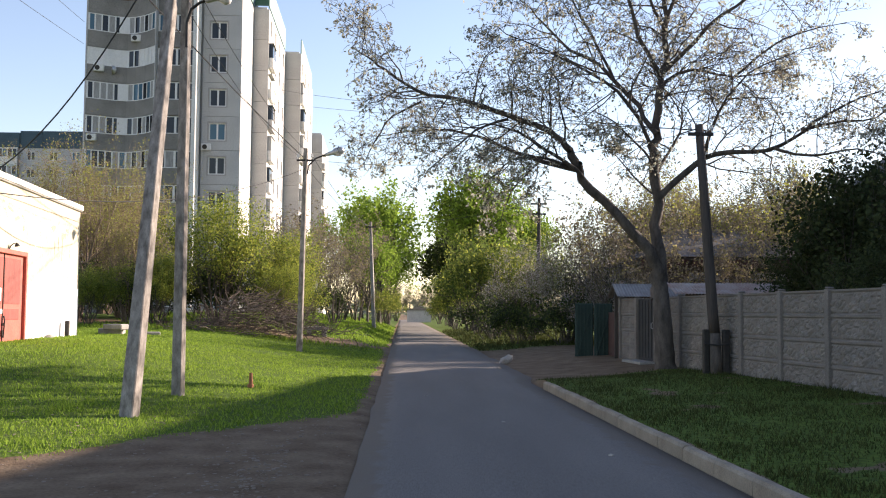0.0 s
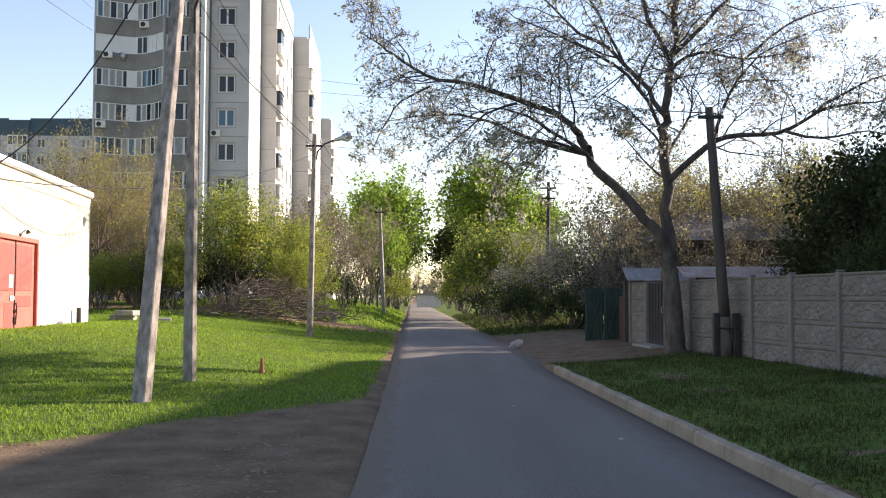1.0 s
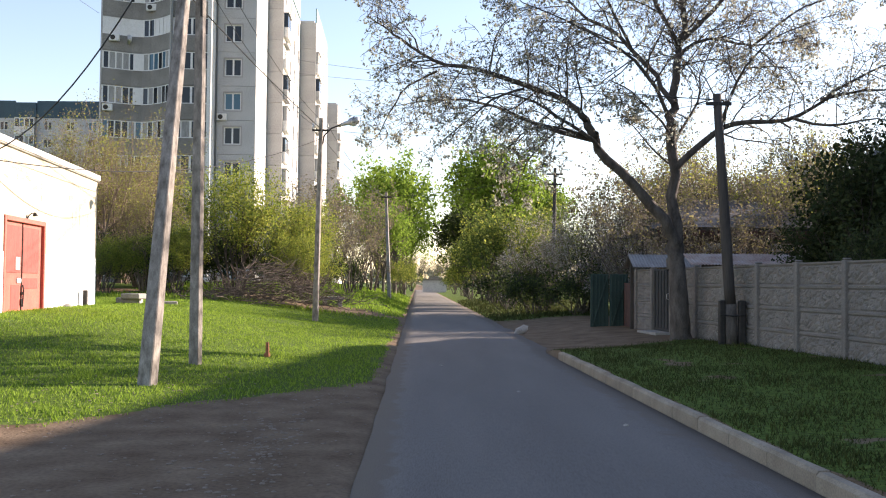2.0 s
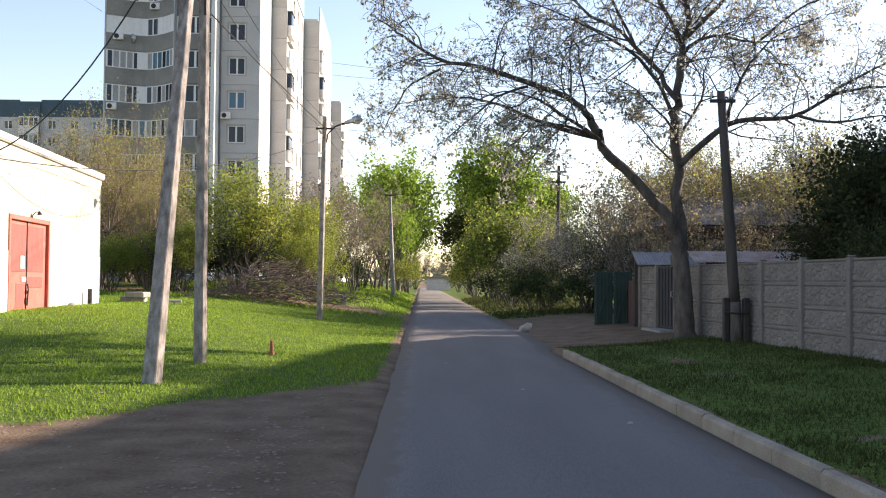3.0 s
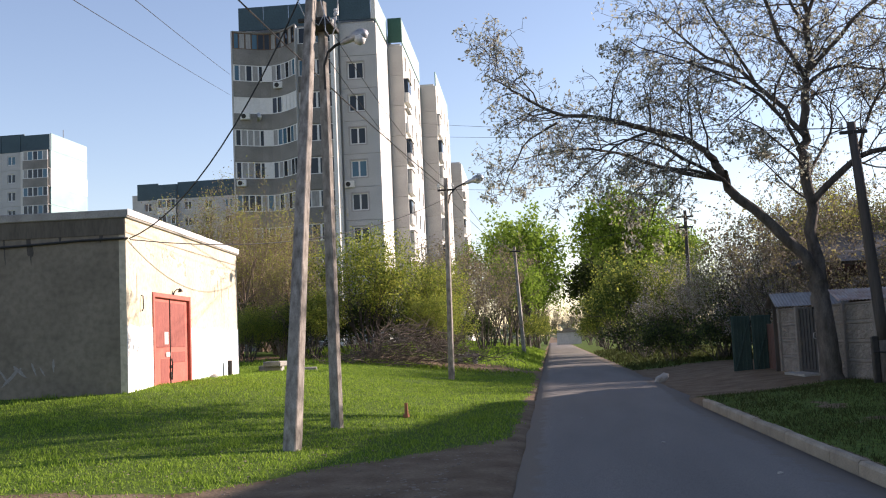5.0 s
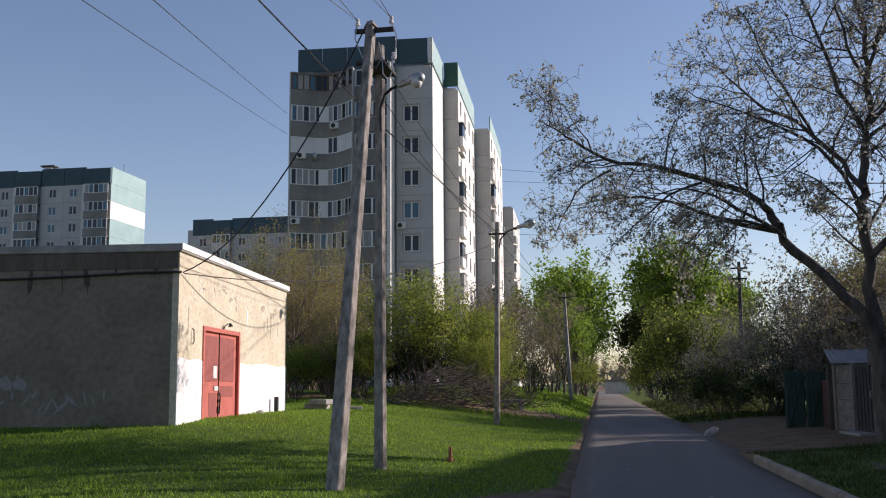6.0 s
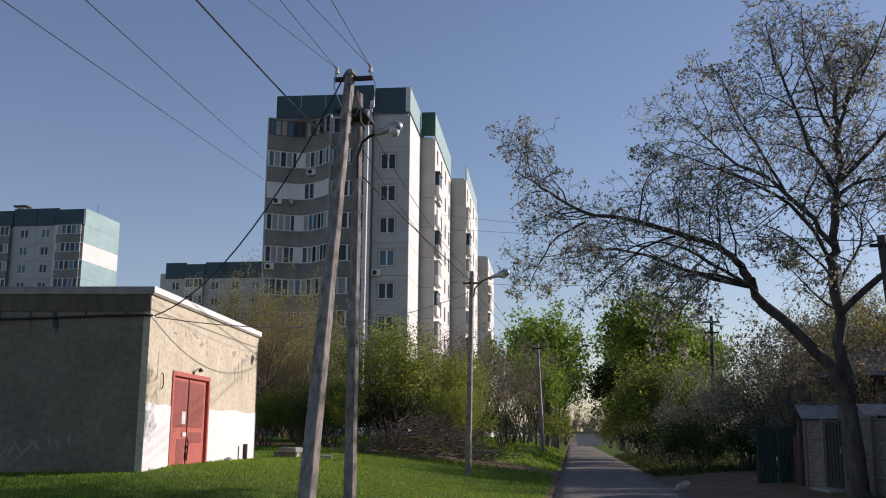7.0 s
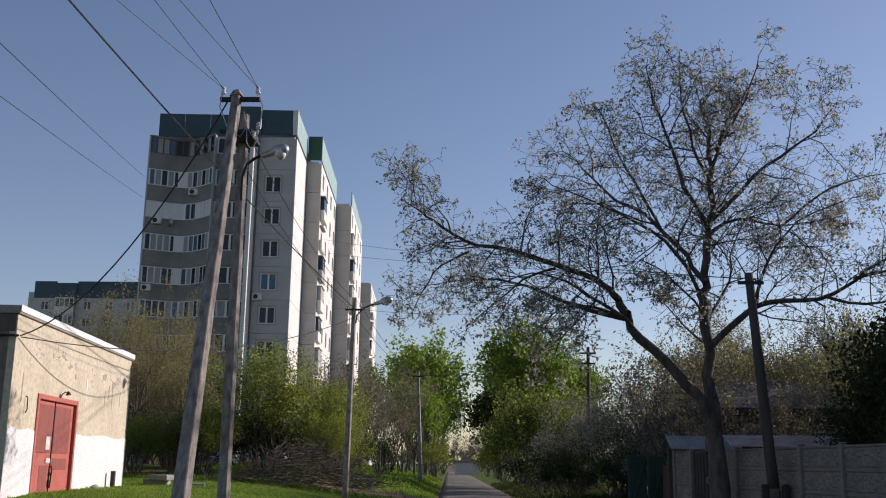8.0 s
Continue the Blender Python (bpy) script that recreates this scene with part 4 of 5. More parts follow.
def stone_panel(w, h, seed):
    """A cast concrete fence panel, its face moulded as rough ashlar between smooth edges."""
    bm = bmesh.new()
    nx, nz = 52, 15
    grid = []
    for j in range(nz + 1):
        row = []
        for i in range(nx + 1):
            x, z = w * i / nx, h * j / nz
            d, _ = noise.voronoi((x * 5.5 + 0.5 * noise.noise((x * 3, z * 3, seed)), z * 8.5, seed))
            edge = min(1, (d[1] - d[0]) * 3.2)
            y = -0.004 - 0.032 * edge - 0.008 * noise.noise((x * 13, z * 13, seed))
            if j == 0 or j >= nz - 1:
                y = -0.035
            elif j == nz - 2 or j == 1:
                y = -0.005
            if i == 0 or i == nx:
                y = 0.0
            row.append(bm.verts.new((x, y, z)))
        grid.append(row)
    for a, b in zip(grid, grid[1:]):
        for i in range(nx):
            bm.faces.new((a[i], a[i + 1], b[i + 1], b[i]))
    add_box(bm, (0, 0.002, 0), (w, 0.03, h))
    me = finish(bm)
    me.materials.append(M_FENCE)
    return me


def fence_x(y):
    return 5.51 + 0.116 * (30.35 - y)


FENCE_TURN = math.degrees(math.atan(0.116))
SPAN = 1.87


def build_fence():
    fence = thing("concrete_fence", "tall precast concrete panel fence with moulded stone faces", "fence", group="")
    post = bmesh.new()
    add_box(post, (-0.07, -0.085, -0.3), (0.07, 0.07, 1.86), 0.012)
    add_box(post, (-0.062, -0.078, 1.862), (0.062, 0.062, 1.9), 0.02)
    post = finish(post)
    post.materials.append(M_FENCE)
    panels = [stone_panel(SPAN - 0.1, 0.455, s) for s in (1.0, 7.0, 13.0)]
    ys = [30.4, 28.85] + [27.15 - SPAN * k for k in range(17)]
    for k, y in enumerate(ys):
        o = part("fence_post", post, None, fence)
        o.matrix_basis = pose(fence_x(y), y, 0.22, 0, 0.5 * math.sin(k * 2.1), FENCE_TURN - 90)
    short = stone_panel(1.45, 0.455, 3.0)
    for k, y in enumerate([30.4] + ys[2:-1]):
        for r in range(4):
            me = short if k == 0 else panels[(k * 2 + r * 5) % 3]
            o = part("fence_panel", me, None, fence)
            yy = y - 0.05
            o.matrix_basis = pose(fence_x(yy), yy, 0.24 + 0.457 * r, 0, 0, FENCE_TURN - 90)
    gate = thing("gate", "dark sheet metal gate between the fence posts", "gate")
    x0, y0 = fence_x(28.8), 28.8
    g = part("gate_leaf", box((0.0, 0, 0), (1.6, 0.05, 1.75), 0.01), M_GATE, gate)
    g.matrix_basis = pose(x0, y0, 0.3, 0, 0, FENCE_TURN - 90)
    for k in range(6):
        o = part("rib", box((0.12 + 0.26 * k, -0.02, 0.08), (0.18 + 0.26 * k, 0.0, 1.7)), M_GATE, g)
    part("gate_handle", tube([(1.4, -0.03, 0.9), (1.4, -0.08, 0.92), (1.4, -0.08, 1.05), (1.4, -0.03, 1.07)], 0.012, 6), M_GALV, g)
    sill = part("threshold", box((0.0, -0.5, -0.12), (1.7, 0.0, -0.02), 0.01), M_CONC, gate)
    sill.matrix_basis = pose(x0, y0, 0.32, 0, 0, FENCE_TURN - 90)


def sheet_roof(w, d, wave=0.03, pitch=0.2):
    """Corrugated sheet: w across the waves, d down the slope."""
    bm = bmesh.new()
    n = int(w / 0.045)
    rows = []
    for j, dz in ((0, 0), (1, 0), ):
        rows.append([bm.verts.new((w * i / n, d * j, pitch * d * j + wave * (i % 2))) for i in range(n + 1)])
    for i in range(n):
        bm.faces.new((rows[0][i], rows[0][i + 1], rows[1][i + 1], rows[1][i]))
    r = bmesh.ops.extrude_face_region(bm, geom=bm.faces[:])
    bmesh.ops.translate(bm, verts=[v for v in r["geom"] if isinstance(v, bmesh.types.BMVert)], vec=(0, 0, -0.012))
    bmesh.ops.recalc_face_normals(bm, faces=bm.faces)
    return bm


def build_yard():
    # gable canopy over the gateway, then a low corrugated roof along the fence
    can = thing("gate_canopy", "small grey sheet metal canopy over the gateway", "canopy")
    for x0, pitch, turn in ((5.35, 0.42, 0), (7.0, 0.42, 180)):
        o = part("roof_sheet", sheet_roof(2.4, 0.95, 0.02, pitch), M_SHEET, can)
        o.matrix_basis = pose(7.6, 31.3, 2.12, 0, 0, 180) if turn else pose(5.2, 29.4, 2.12)
    for x in (5.35, 7.4):
        part("canopy_post", box((x - 0.05, 30.45, 0.1), (x + 0.05, 30.55, 2.3)), M_WOODPOLE, can)
    shed = thing("lean_to_roof", "low corrugated roof with rust streaks behind the fence", "roof")
    o = part("roof_sheet", sheet_roof(5.6, 1.6, 0.03, 0.22), M_RUST, shed)
    o.matrix_basis = pose(6.6, 28.0, 2.18, 0, 0, FENCE_TURN - 90 + 80)
    part("lean_to_wall", box((7.2, 29.3, 0.1), (11.2, 29.4, 2.3)), M_BRICKY, shed)
    house = thing("house", "low brown house with carved white window trim behind the fence", "house", (0, 0, 0))
    part("wall", box((7.4, 34, 0), (12.4, 42, 3.45)), M_BRICKY, house)
    bm = bmesh.new()
    add_box(bm, (6.9, 33.4, 3.45), (12.9, 42.6, 3.55))
    ridge = [bm.verts.new(p) for p in ((6.8, 33.3, 3.56), (13.0, 33.3, 3.56), (11.0, 38, 4.9), (8.8, 38, 4.9), (6.8, 42.7, 3.56), (13.0, 42.7, 3.56))]
    bm.faces.new((ridge[0], ridge[1], ridge[2], ridge[3]))
    bm.faces.new((ridge[4], ridge[3], ridge[2], ridge[5]))
    bm.faces.new((ridge[0], ridge[3], ridge[4]))
    bm.faces.new((ridge[1], ridge[5], ridge[2]))
    part("roof", bm, M_SLATE, house, "grey slate sheet roof")
    for k in range(21):
        part("eave_slat", box((6.7 + 0.29 * k, 33.32, 3.25), (6.7 + 0.29 * k + 0.16, 33.36, 3.46)), M_BOARD, house)
    for x in (9.05, 11.3):
        w = part("window", box((x - 0.55, 33.9, 1.5), (x + 0.55, 33.98, 2.75)), M_GLASS, house)
        bm = bmesh.new()
        add_box(bm, (x - 0.75, 33.78, 2.78), (x + 0.75, 33.97, 2.9), 0.01)
        add_box(bm, (x - 0.6, 33.84, 2.9), (x + 0.6, 33.97, 3.05), 0.02)
        add_box(bm, (x - 0.75, 33.82, 1.4), (x - 0.55, 33.97, 2.78), 0.01)
        add_box(bm, (x + 0.55, 33.82, 1.4), (x + 0.75, 33.97, 2.78), 0.01)
        part("window_trim", bm, M_TRIM, w, "carved white window surround")
    house.matrix_basis = Matrix.Translation((0, 0, 1.6)) @ Matrix.Scale(1.13, 4) @ Matrix.Translation((0, 0, -1.6))
    gf = thing("green_gate", "green sheet metal gates with diagonal braces", "gate")
    for k in range(2):
        x = 4.42 + 0.62 * k
        lf = part("gate_leaf", box((x, 33.0 - 0.1 * k, 0.12), (x + 0.6, 33.05 - 0.1 * k, 1.95), 0.01), M_GREEN, gf)
        for q in range(5):
            part("rib", box((x + 0.06 + 0.12 * q, 32.96 - 0.1 * k, 0.15), (x + 0.08 + 0.12 * q, 32.998 - 0.1 * k, 1.92)), M_GREEN, lf)
        part("brace", tube([(x + 0.08, 32.95 - 0.1 * k, 0.25), (x + 0.55, 32.95 - 0.1 * k, 1.85)], 0.02, 5), M_GREEN, lf)
    rf = thing("boundary_wall", "dark red weathered board wall", "wall")
    for k in range(4):
        part("board", box((5.5 + 0.003 * k, 30.6 + 0.6 * k, 0.05), (5.54 + 0.003 * k, 31.17 + 0.6 * k, 1.66), 0.008), M_BOARD, rf)


def build_neighbour():
    """The long house beyond the yard, whose roof shades the lane."""
    nb = thing("row_house", "long plain rendered house with a pitched roof", "house", (15.56, 4.2, 0), -5.7)
    part("wall", box((-3.7, -14, 0), (3.7, 32, 6.2)), M_BRICKY, nb)
    bm = bmesh.new()
    v = [bm.verts.new(p) for p in ((-4.1, -14.4, 6.1), (4.1, -14.4, 6.1), (0, -14.4, 9.45), (-4.1, 32.1, 6.1), (4.1, 32.1, 6.1), (0, 32.1, 9.45))]
    for f in ((0, 1, 2), (3, 5, 4), (0, 2, 5, 3), (1, 4, 5, 2), (0, 3, 4, 1)):
        bm.faces.new([v[i] for i in f])
    part("roof", bm, M_SLATE, nb)


build_fence()
build_yard()
build_neighbour()

# ---- plants ----
class Skeleton:
    """Collects tapering branches and leaf places."""

    fine, long, taper, least, tips = 2, 1.15, 0.4, 0.004, False

    def __init__(self, seed):
        self.rng = random.Random(seed)
        self.v, self.f, self.leaves = [], [], []

    def tube(self, pts, radii, sides):
        start = len(self.v)
        d0 = (pts[1] - pts[0]).normalized()
        side = d0.cross(Vector((0, 0, 1)) if abs(d0.z) < 0.9 else Vector((1, 0, 0))).normalized()
        for i, p in enumerate(pts):
            d = (pts[min(i + 1, len(pts) - 1)] - pts[max(i - 1, 0)]).normalized()
            side = (side - d * side.dot(d)).normalized()
            o = d.cross(side)
            for k in range(sides):
                a = 2 * math.pi * k / sides
                self.v.append(p + (side * math.cos(a) + o * math.sin(a)) * radii[i])
        for i in range(len(pts) - 1):
            for k in range(sides):
                a, b = start + i * sides + k, start + i * sides + (k + 1) % sides
                self.f.append((a, b, b + sides, a + sides))

    def grow(self, p, d, length, r, level, last, spread, kids, up, wander, leafy, tip=0.35):
        """A branch of its own, with its side branches; the last level carries leaves."""
        rng = self.rng
        n = 5 if level == 0 else 4 if level < last else self.fine
        pts, radii, dirs = [p.copy()], [r], [d.copy()]
        for i in range(n):
            d = (d + Vector((rng.gauss(0, wander), rng.gauss(0, wander), rng.gauss(0, wander) + up))).normalized()
            p = p + d * (length / n)
            pts.append(p.copy()), radii.append(r * (1 - (1 - tip) * (i + 1) / n)), dirs.append(d.copy())
        self.tube(pts, radii, 6 if level == 0 else 4 if level == 1 else 3)
        self.sprout(pts, radii, dirs, length, level, last, spread, kids, up, wander, leafy)

    def sprout(self, pts, radii, dirs, length, level, last, spread, kids, up, wander, leafy, first=0.3):
        rng = self.rng
        if level >= last:
            if self.tips:
                if rng.random() < 0.9:
                    self.leaves.append(pts[-1])
                return
            for _ in range(leafy):
                i = rng.randrange(1, len(pts))
                self.leaves.append(pts[i].lerp(pts[i - 1], rng.random()))
            return
        k = max(1, int(kids[level] * rng.uniform(0.75, 1.25)))
        for j in range(k):
            f = first + (1 - first) * (j + rng.random()) / k
            s = f * (len(pts) - 1)
            i = min(int(s), len(pts) - 2)
            q = pts[i].lerp(pts[i + 1], s - i)
            d = dirs[i + 1]
            side = Vector((rng.gauss(0, 1), rng.gauss(0, 1), rng.gauss(0, 0.7)))
            side = (side - d * side.dot(d)).normalized()
            nd = (d * math.cos(spread) + side * math.sin(spread)).normalized()
            ln = length * rng.uniform(0.42, 0.7) * (self.long - self.taper * f)
            rr = max(self.least, radii[i] * rng.uniform(0.4, 0.6))
            self.grow(q, nd, ln, rr, level + 1, last, spread, kids, up, wander, leafy)

    def wood(self, mat):
        me = bpy.data.meshes.new("mesh")
        me.from_pydata([tuple(v) for v in self.v], [], self.f)
        me.polygons.foreach_set("use_smooth", [True] * len(me.polygons))
        me.materials.append(mat)
        return me


def leaf_mesh(places, size, mats, seed, jitter=0.1, per=1, droop=0.0, shares=None):
    """Small folded leaves scattered round the places."""
    rs = np.random.RandomState(seed)
    c = np.repeat(np.array([tuple(p) for p in places], dtype=float), per, axis=0)
    n = len(c)
    c += rs.normal(0, jitter, c.shape)
    a = rs.normal(0, 1, (n, 3))
    a[:, 2] -= droop
    a /= np.linalg.norm(a, axis=1, keepdims=True)
    b = np.cross(a, rs.normal(0, 1, (n, 3)))
    b /= np.linalg.norm(b, axis=1, keepdims=True)
    s = size * rs.uniform(0.6, 1.3, (n, 1))
    nrm = np.cross(a, b) * s * 0.12
    v = np.stack([c, c + a * s * 0.55 + b * s * 0.32 + nrm, c + a * s * 1.15, c + a * s * 0.55 - b * s * 0.32 + nrm], 1).reshape(-1, 3)
    me = bpy.data.meshes.new("mesh")
    me.vertices.add(4 * n), me.loops.add(4 * n), me.polygons.add(n)
    me.vertices.foreach_set("co", v.ravel())
    me.loops.foreach_set("vertex_index", np.arange(4 * n))
    me.polygons.foreach_set("loop_start", np.arange(n) * 4)
    me.polygons.foreach_set("loop_total", np.full(n, 4))
    for m in mats:
        me.materials.append(m)
    if len(mats) > 1:
        me.polygons.foreach_set("material_index", rs.choice(len(mats), n, p=shares))
    me.update()
    me.validate()
    return me


L_WALNUT = leaf_material("young_walnut_leaf", (0.26, 0.27, 0.21), (0.5, 0.51, 0.42), 0.45)
L_CATKIN = leaf_material("catkin", (0.16, 0.125, 0.085), (0.29, 0.23, 0.15), 0.25)
L_YELLOWGREEN = leaf_material("fresh_yellow_green_leaf", (0.2, 0.24, 0.04), (0.42, 0.44, 0.09), 0.55)
L_OLIVE = leaf_material("olive_bud", (0.17, 0.158, 0.068), (0.34, 0.31, 0.14), 0.45)
L_GREEN = leaf_material("fresh_green_leaf", (0.11, 0.19, 0.026), (0.27, 0.39, 0.065), 0.52)
L_MIDGREEN = leaf_material("mid_green_leaf", (0.06, 0.095, 0.02), (0.15, 0.2, 0.05), 0.45)
L_DARK = leaf_material("dark_evergreen_leaf", (0.025, 0.042, 0.018), (0.07, 0.09, 0.036), 0.2)
L_BLOSSOM = leaf_material("pale_blossom", (0.30, 0.28, 0.27), (0.5, 0.47, 0.45), 0.3)
L_BROWNBUD = leaf_material("brown_bud", (0.14, 0.112, 0.072), (0.26, 0.21, 0.14), 0.4)
L_FRESH = leaf_material("lively_green_leaf", (0.13, 0.2, 0.03), (0.3, 0.4, 0.08), 0.55)
L_GREYBUD = leaf_material("grey_brown_bud", (0.15, 0.125, 0.095), (0.28, 0.24, 0.18), 0.2)


def walnut_tree():
    """The big tree by the fence: trunk and great limbs as they lean, finer wood grown from them."""
    tree = thing("walnut_tree", "spreading old walnut tree with sparse young leaves and catkins", "tree")
    sk = Skeleton(21)
    sk.fine, sk.long, sk.taper, sk.least, sk.tips = 3, 1.3, 0.75, 0.0075, True
    rng = sk.rng
    Y0 = 25.0
    limbs = [
        # radius at start and end, depth at start and end, then (x, z) along the limb
        (0.33, 0.2, 0.0, 0.0, [(5.64, 0.1), (5.6, 0.6), (5.54, 1.5), (5.49, 2.3), (5.47, 2.7)]),
        (0.25, 0.03, 0.0, 0.3, [(5.51, 2.0), (5.47, 2.8), (5.45, 3.86), (5.41, 5.49), (5.41, 6.1), (5.51, 7.23), (5.68, 8.1), (5.74, 9.28), (5.69, 10.3), (5.64, 10.8), (5.6, 11.3)]),
        (0.24, 0.12, 0.0, -0.6, [(5.5, 2.1), (5.4, 2.75), (5.17, 3.2), (4.34, 4.06), (3.5, 4.98), (3.3, 5.32)]),
        (0.16, 0.015, -0.58, -1.4, [(3.36, 5.2), (3.2, 5.5), (3.02, 5.74), (2.55, 6.12), (1.57, 6.5), (0.36, 6.83), (-0.66, 7.0), (-1.4, 7.5), (-1.9, 7.8), (-2.25, 8.1)]),
        (0.09, 0.012, -0.5, 1.2, [(3.3, 5.2), (2.11, 5.56), (1.23, 6.0), (0.24, 6.35), (-0.8, 6.4), (-1.8, 6.3)]),
        (0.06, 0.015, -0.5, -2.4, [(3.1, 5.3), (2.3, 5.4), (1.66, 5.23), (1.1, 4.7)]),
        (0.07, 0.012, -0.6, -2.8, [(3.5, 5.0), (2.6, 5.5), (1.8, 5.9), (0.9, 6.0), (0.1, 5.6)]),
        (0.09, 0.012, 0.1, -1.8, [(5.58, 7.7), (4.95, 8.63), (4.37, 10.0), (4.0, 10.9), (3.85, 11.5)]),
        (0.11, 0.015, 0.0, 1.5, [(5.42, 6.2), (5.01, 6.97), (4.06, 8.1), (3.09, 8.8), (2.5, 9.6), (2.0, 10.2)]),
        (0.08, 0.012, 0.1, -2.2, [(5.4, 5.8), (4.6, 6.9), (3.6, 7.5), (2.4, 7.9), (1.2, 8.3)]),
        (0.13, 0.02, 0.0, -0.8, [(5.52, 4.55), (6.21, 5.28), (6.87, 5.66), (8.16, 5.73), (8.93, 6.18), (10.06, 6.9), (10.9, 7.2)]),
        (0.09, 0.012, 0.1, -1.5, [(5.64, 7.8), (6.69, 8.9), (7.59, 9.55), (8.1, 9.85), (8.35, 10.3)]),
        (0.08, 0.012, 0.2, 0.5, [(5.73, 9.0), (6.04, 10.1), (6.42, 10.9), (6.9, 11.6)]),
        (0.08, 0.012, 0.1, 1.6, [(5.6, 7.5), (6.46, 8.03), (7.75, 7.96), (9.36, 8.3)]),
        (0.07, 0.012, -0.3, -2.0, [(6.5, 5.5), (6.82, 6.6), (7.35, 7.45), (8.32, 7.8)]),
        (0.07, 0.012, 0.2, -1.6, [(5.72, 8.8), (5.2, 9.7), (4.8, 10.8), (4.7, 11.8)]),
        (0.06, 0.012, -0.6, -1.9, [(8.2, 5.75), (9.0, 5.5), (9.9, 5.6), (10.8, 5.3)]),
        (0.06, 0.012, 0.2, -1.2, [(4.4, 7.6), (3.7, 8.7), (3.1, 9.7), (2.6, 10.6)]),
        (0.05, 0.012, 0.0, -1.5, [(5.4, 5.3), (4.8, 5.9), (4.2, 6.3), (3.6, 6.5)]),
        (0.04, 0.01, 0.1, 0.8, [(5.42, 4.6), (4.9, 5.2), (4.5, 5.7), (4.2, 6.0)]),
        (0.05, 0.012, -0.8, -1.2, [(1.6, 6.4), (0.8, 6.1), (0.1, 5.5), (-0.5, 4.9)]),
        (0.045, 0.012, -0.4, 0.6, [(-0.6, 6.9), (-1.3, 6.6), (-1.8, 6.0), (-2.1, 5.3)]),
        (0.045, 0.012, -0.9, -0.2, [(2.6, 5.6), (2.0, 5.0), (1.6, 4.4), (1.4, 3.9)]),
        (0.06, 0.012, -0.7, -1.0, [(8.9, 6.2), (9.8, 6.4), (10.7, 6.5), (11.6, 7.3)]),
        (0.06, 0.012, 0.3, -0.4, [(5.95, 9.8), (6.5, 10.8), (6.9, 11.7), (7.1, 12.4)]),
        (0.05, 0.012, 1.4, 0.2, [(7.75, 7.96), (8.8, 8.8), (9.6, 9.1), (10.4, 9.2)]),
        (0.06, 0.012, 0.1, 2.4, [(5.45, 5.2), (6.2, 6.4), (6.6, 7.6), (7.4, 8.9)]),
    ]
    trunk = None
    for li, (r0, r1, d0, d1, line) in enumerate(limbs):
        # round the corners
        pts = []
        m = len(line) - 1
        for i in range(m * 3 + 1):
            s = i / 3
            k = min(int(s), m - 1)
            f = s - k
            p0, p1, p2, p3 = line[max(k - 1, 0)], line[k], line[k + 1], line[min(k + 2, m)]
            q = [0.5 * (2 * b + (c - a) * f + (2 * a - 5 * b + 4 * c - e) * f * f + (3 * b - a - 3 * c + e) * f ** 3) for a, b, c, e in zip(p0, p1, p2, p3)]
            g = s / m
            wob = min(0.09, 0.3 * r0 + 0.03)
            pts.append(Vector((q[0] + rng.uniform(-wob, wob) * (li > 0), Y0 + d0 + (d1 - d0) * g + rng.uniform(-wob, wob), q[1])))
        girth = 0.88 if li == 0 else 0.76
        radii = [girth * (r0 + (r1 - r0) * (i / (len(pts) - 1)) ** 0.8) * rng.uniform(0.95, 1.06) for i in range(len(pts))]
        if li == 0:
            radii[0] *= 1.25
            radii[1] *= 1.1
        own = Skeleton(li)
        own.tube(pts, radii, 12 if li < 3 else 8)
        o = part("trunk" if li == 0 else "limb", own.wood(M_BARK), None, tree)
        if li in (0, 2):
            continue
        dirs = [(pts[min(i + 1, len(pts) - 1)] - pts[max(i - 1, 0)]).normalized() for i in range(len(pts))]
        ln = sum((a - b).length for a, b in zip(pts, pts[1:]))
        small = [min(r, 0.05) for r in radii]
        sk.sprout(pts, small, dirs, min(3.4, ln * 0.75), 0, 3, 0.98, [max(6, int(ln * 3.3)), 7, 5], -0.02, 0.26, 3, 0.18 if li > 2 else 0.45)
    part("twig_wood", sk.wood(M_TWIG), None, tree)
    part("foliage", leaf_mesh(sk.leaves, 0.082, [L_WALNUT, L_CATKIN], 3, 0.03, 3, 0.5, [0.88, 0.12]), None, tree)
    return tree


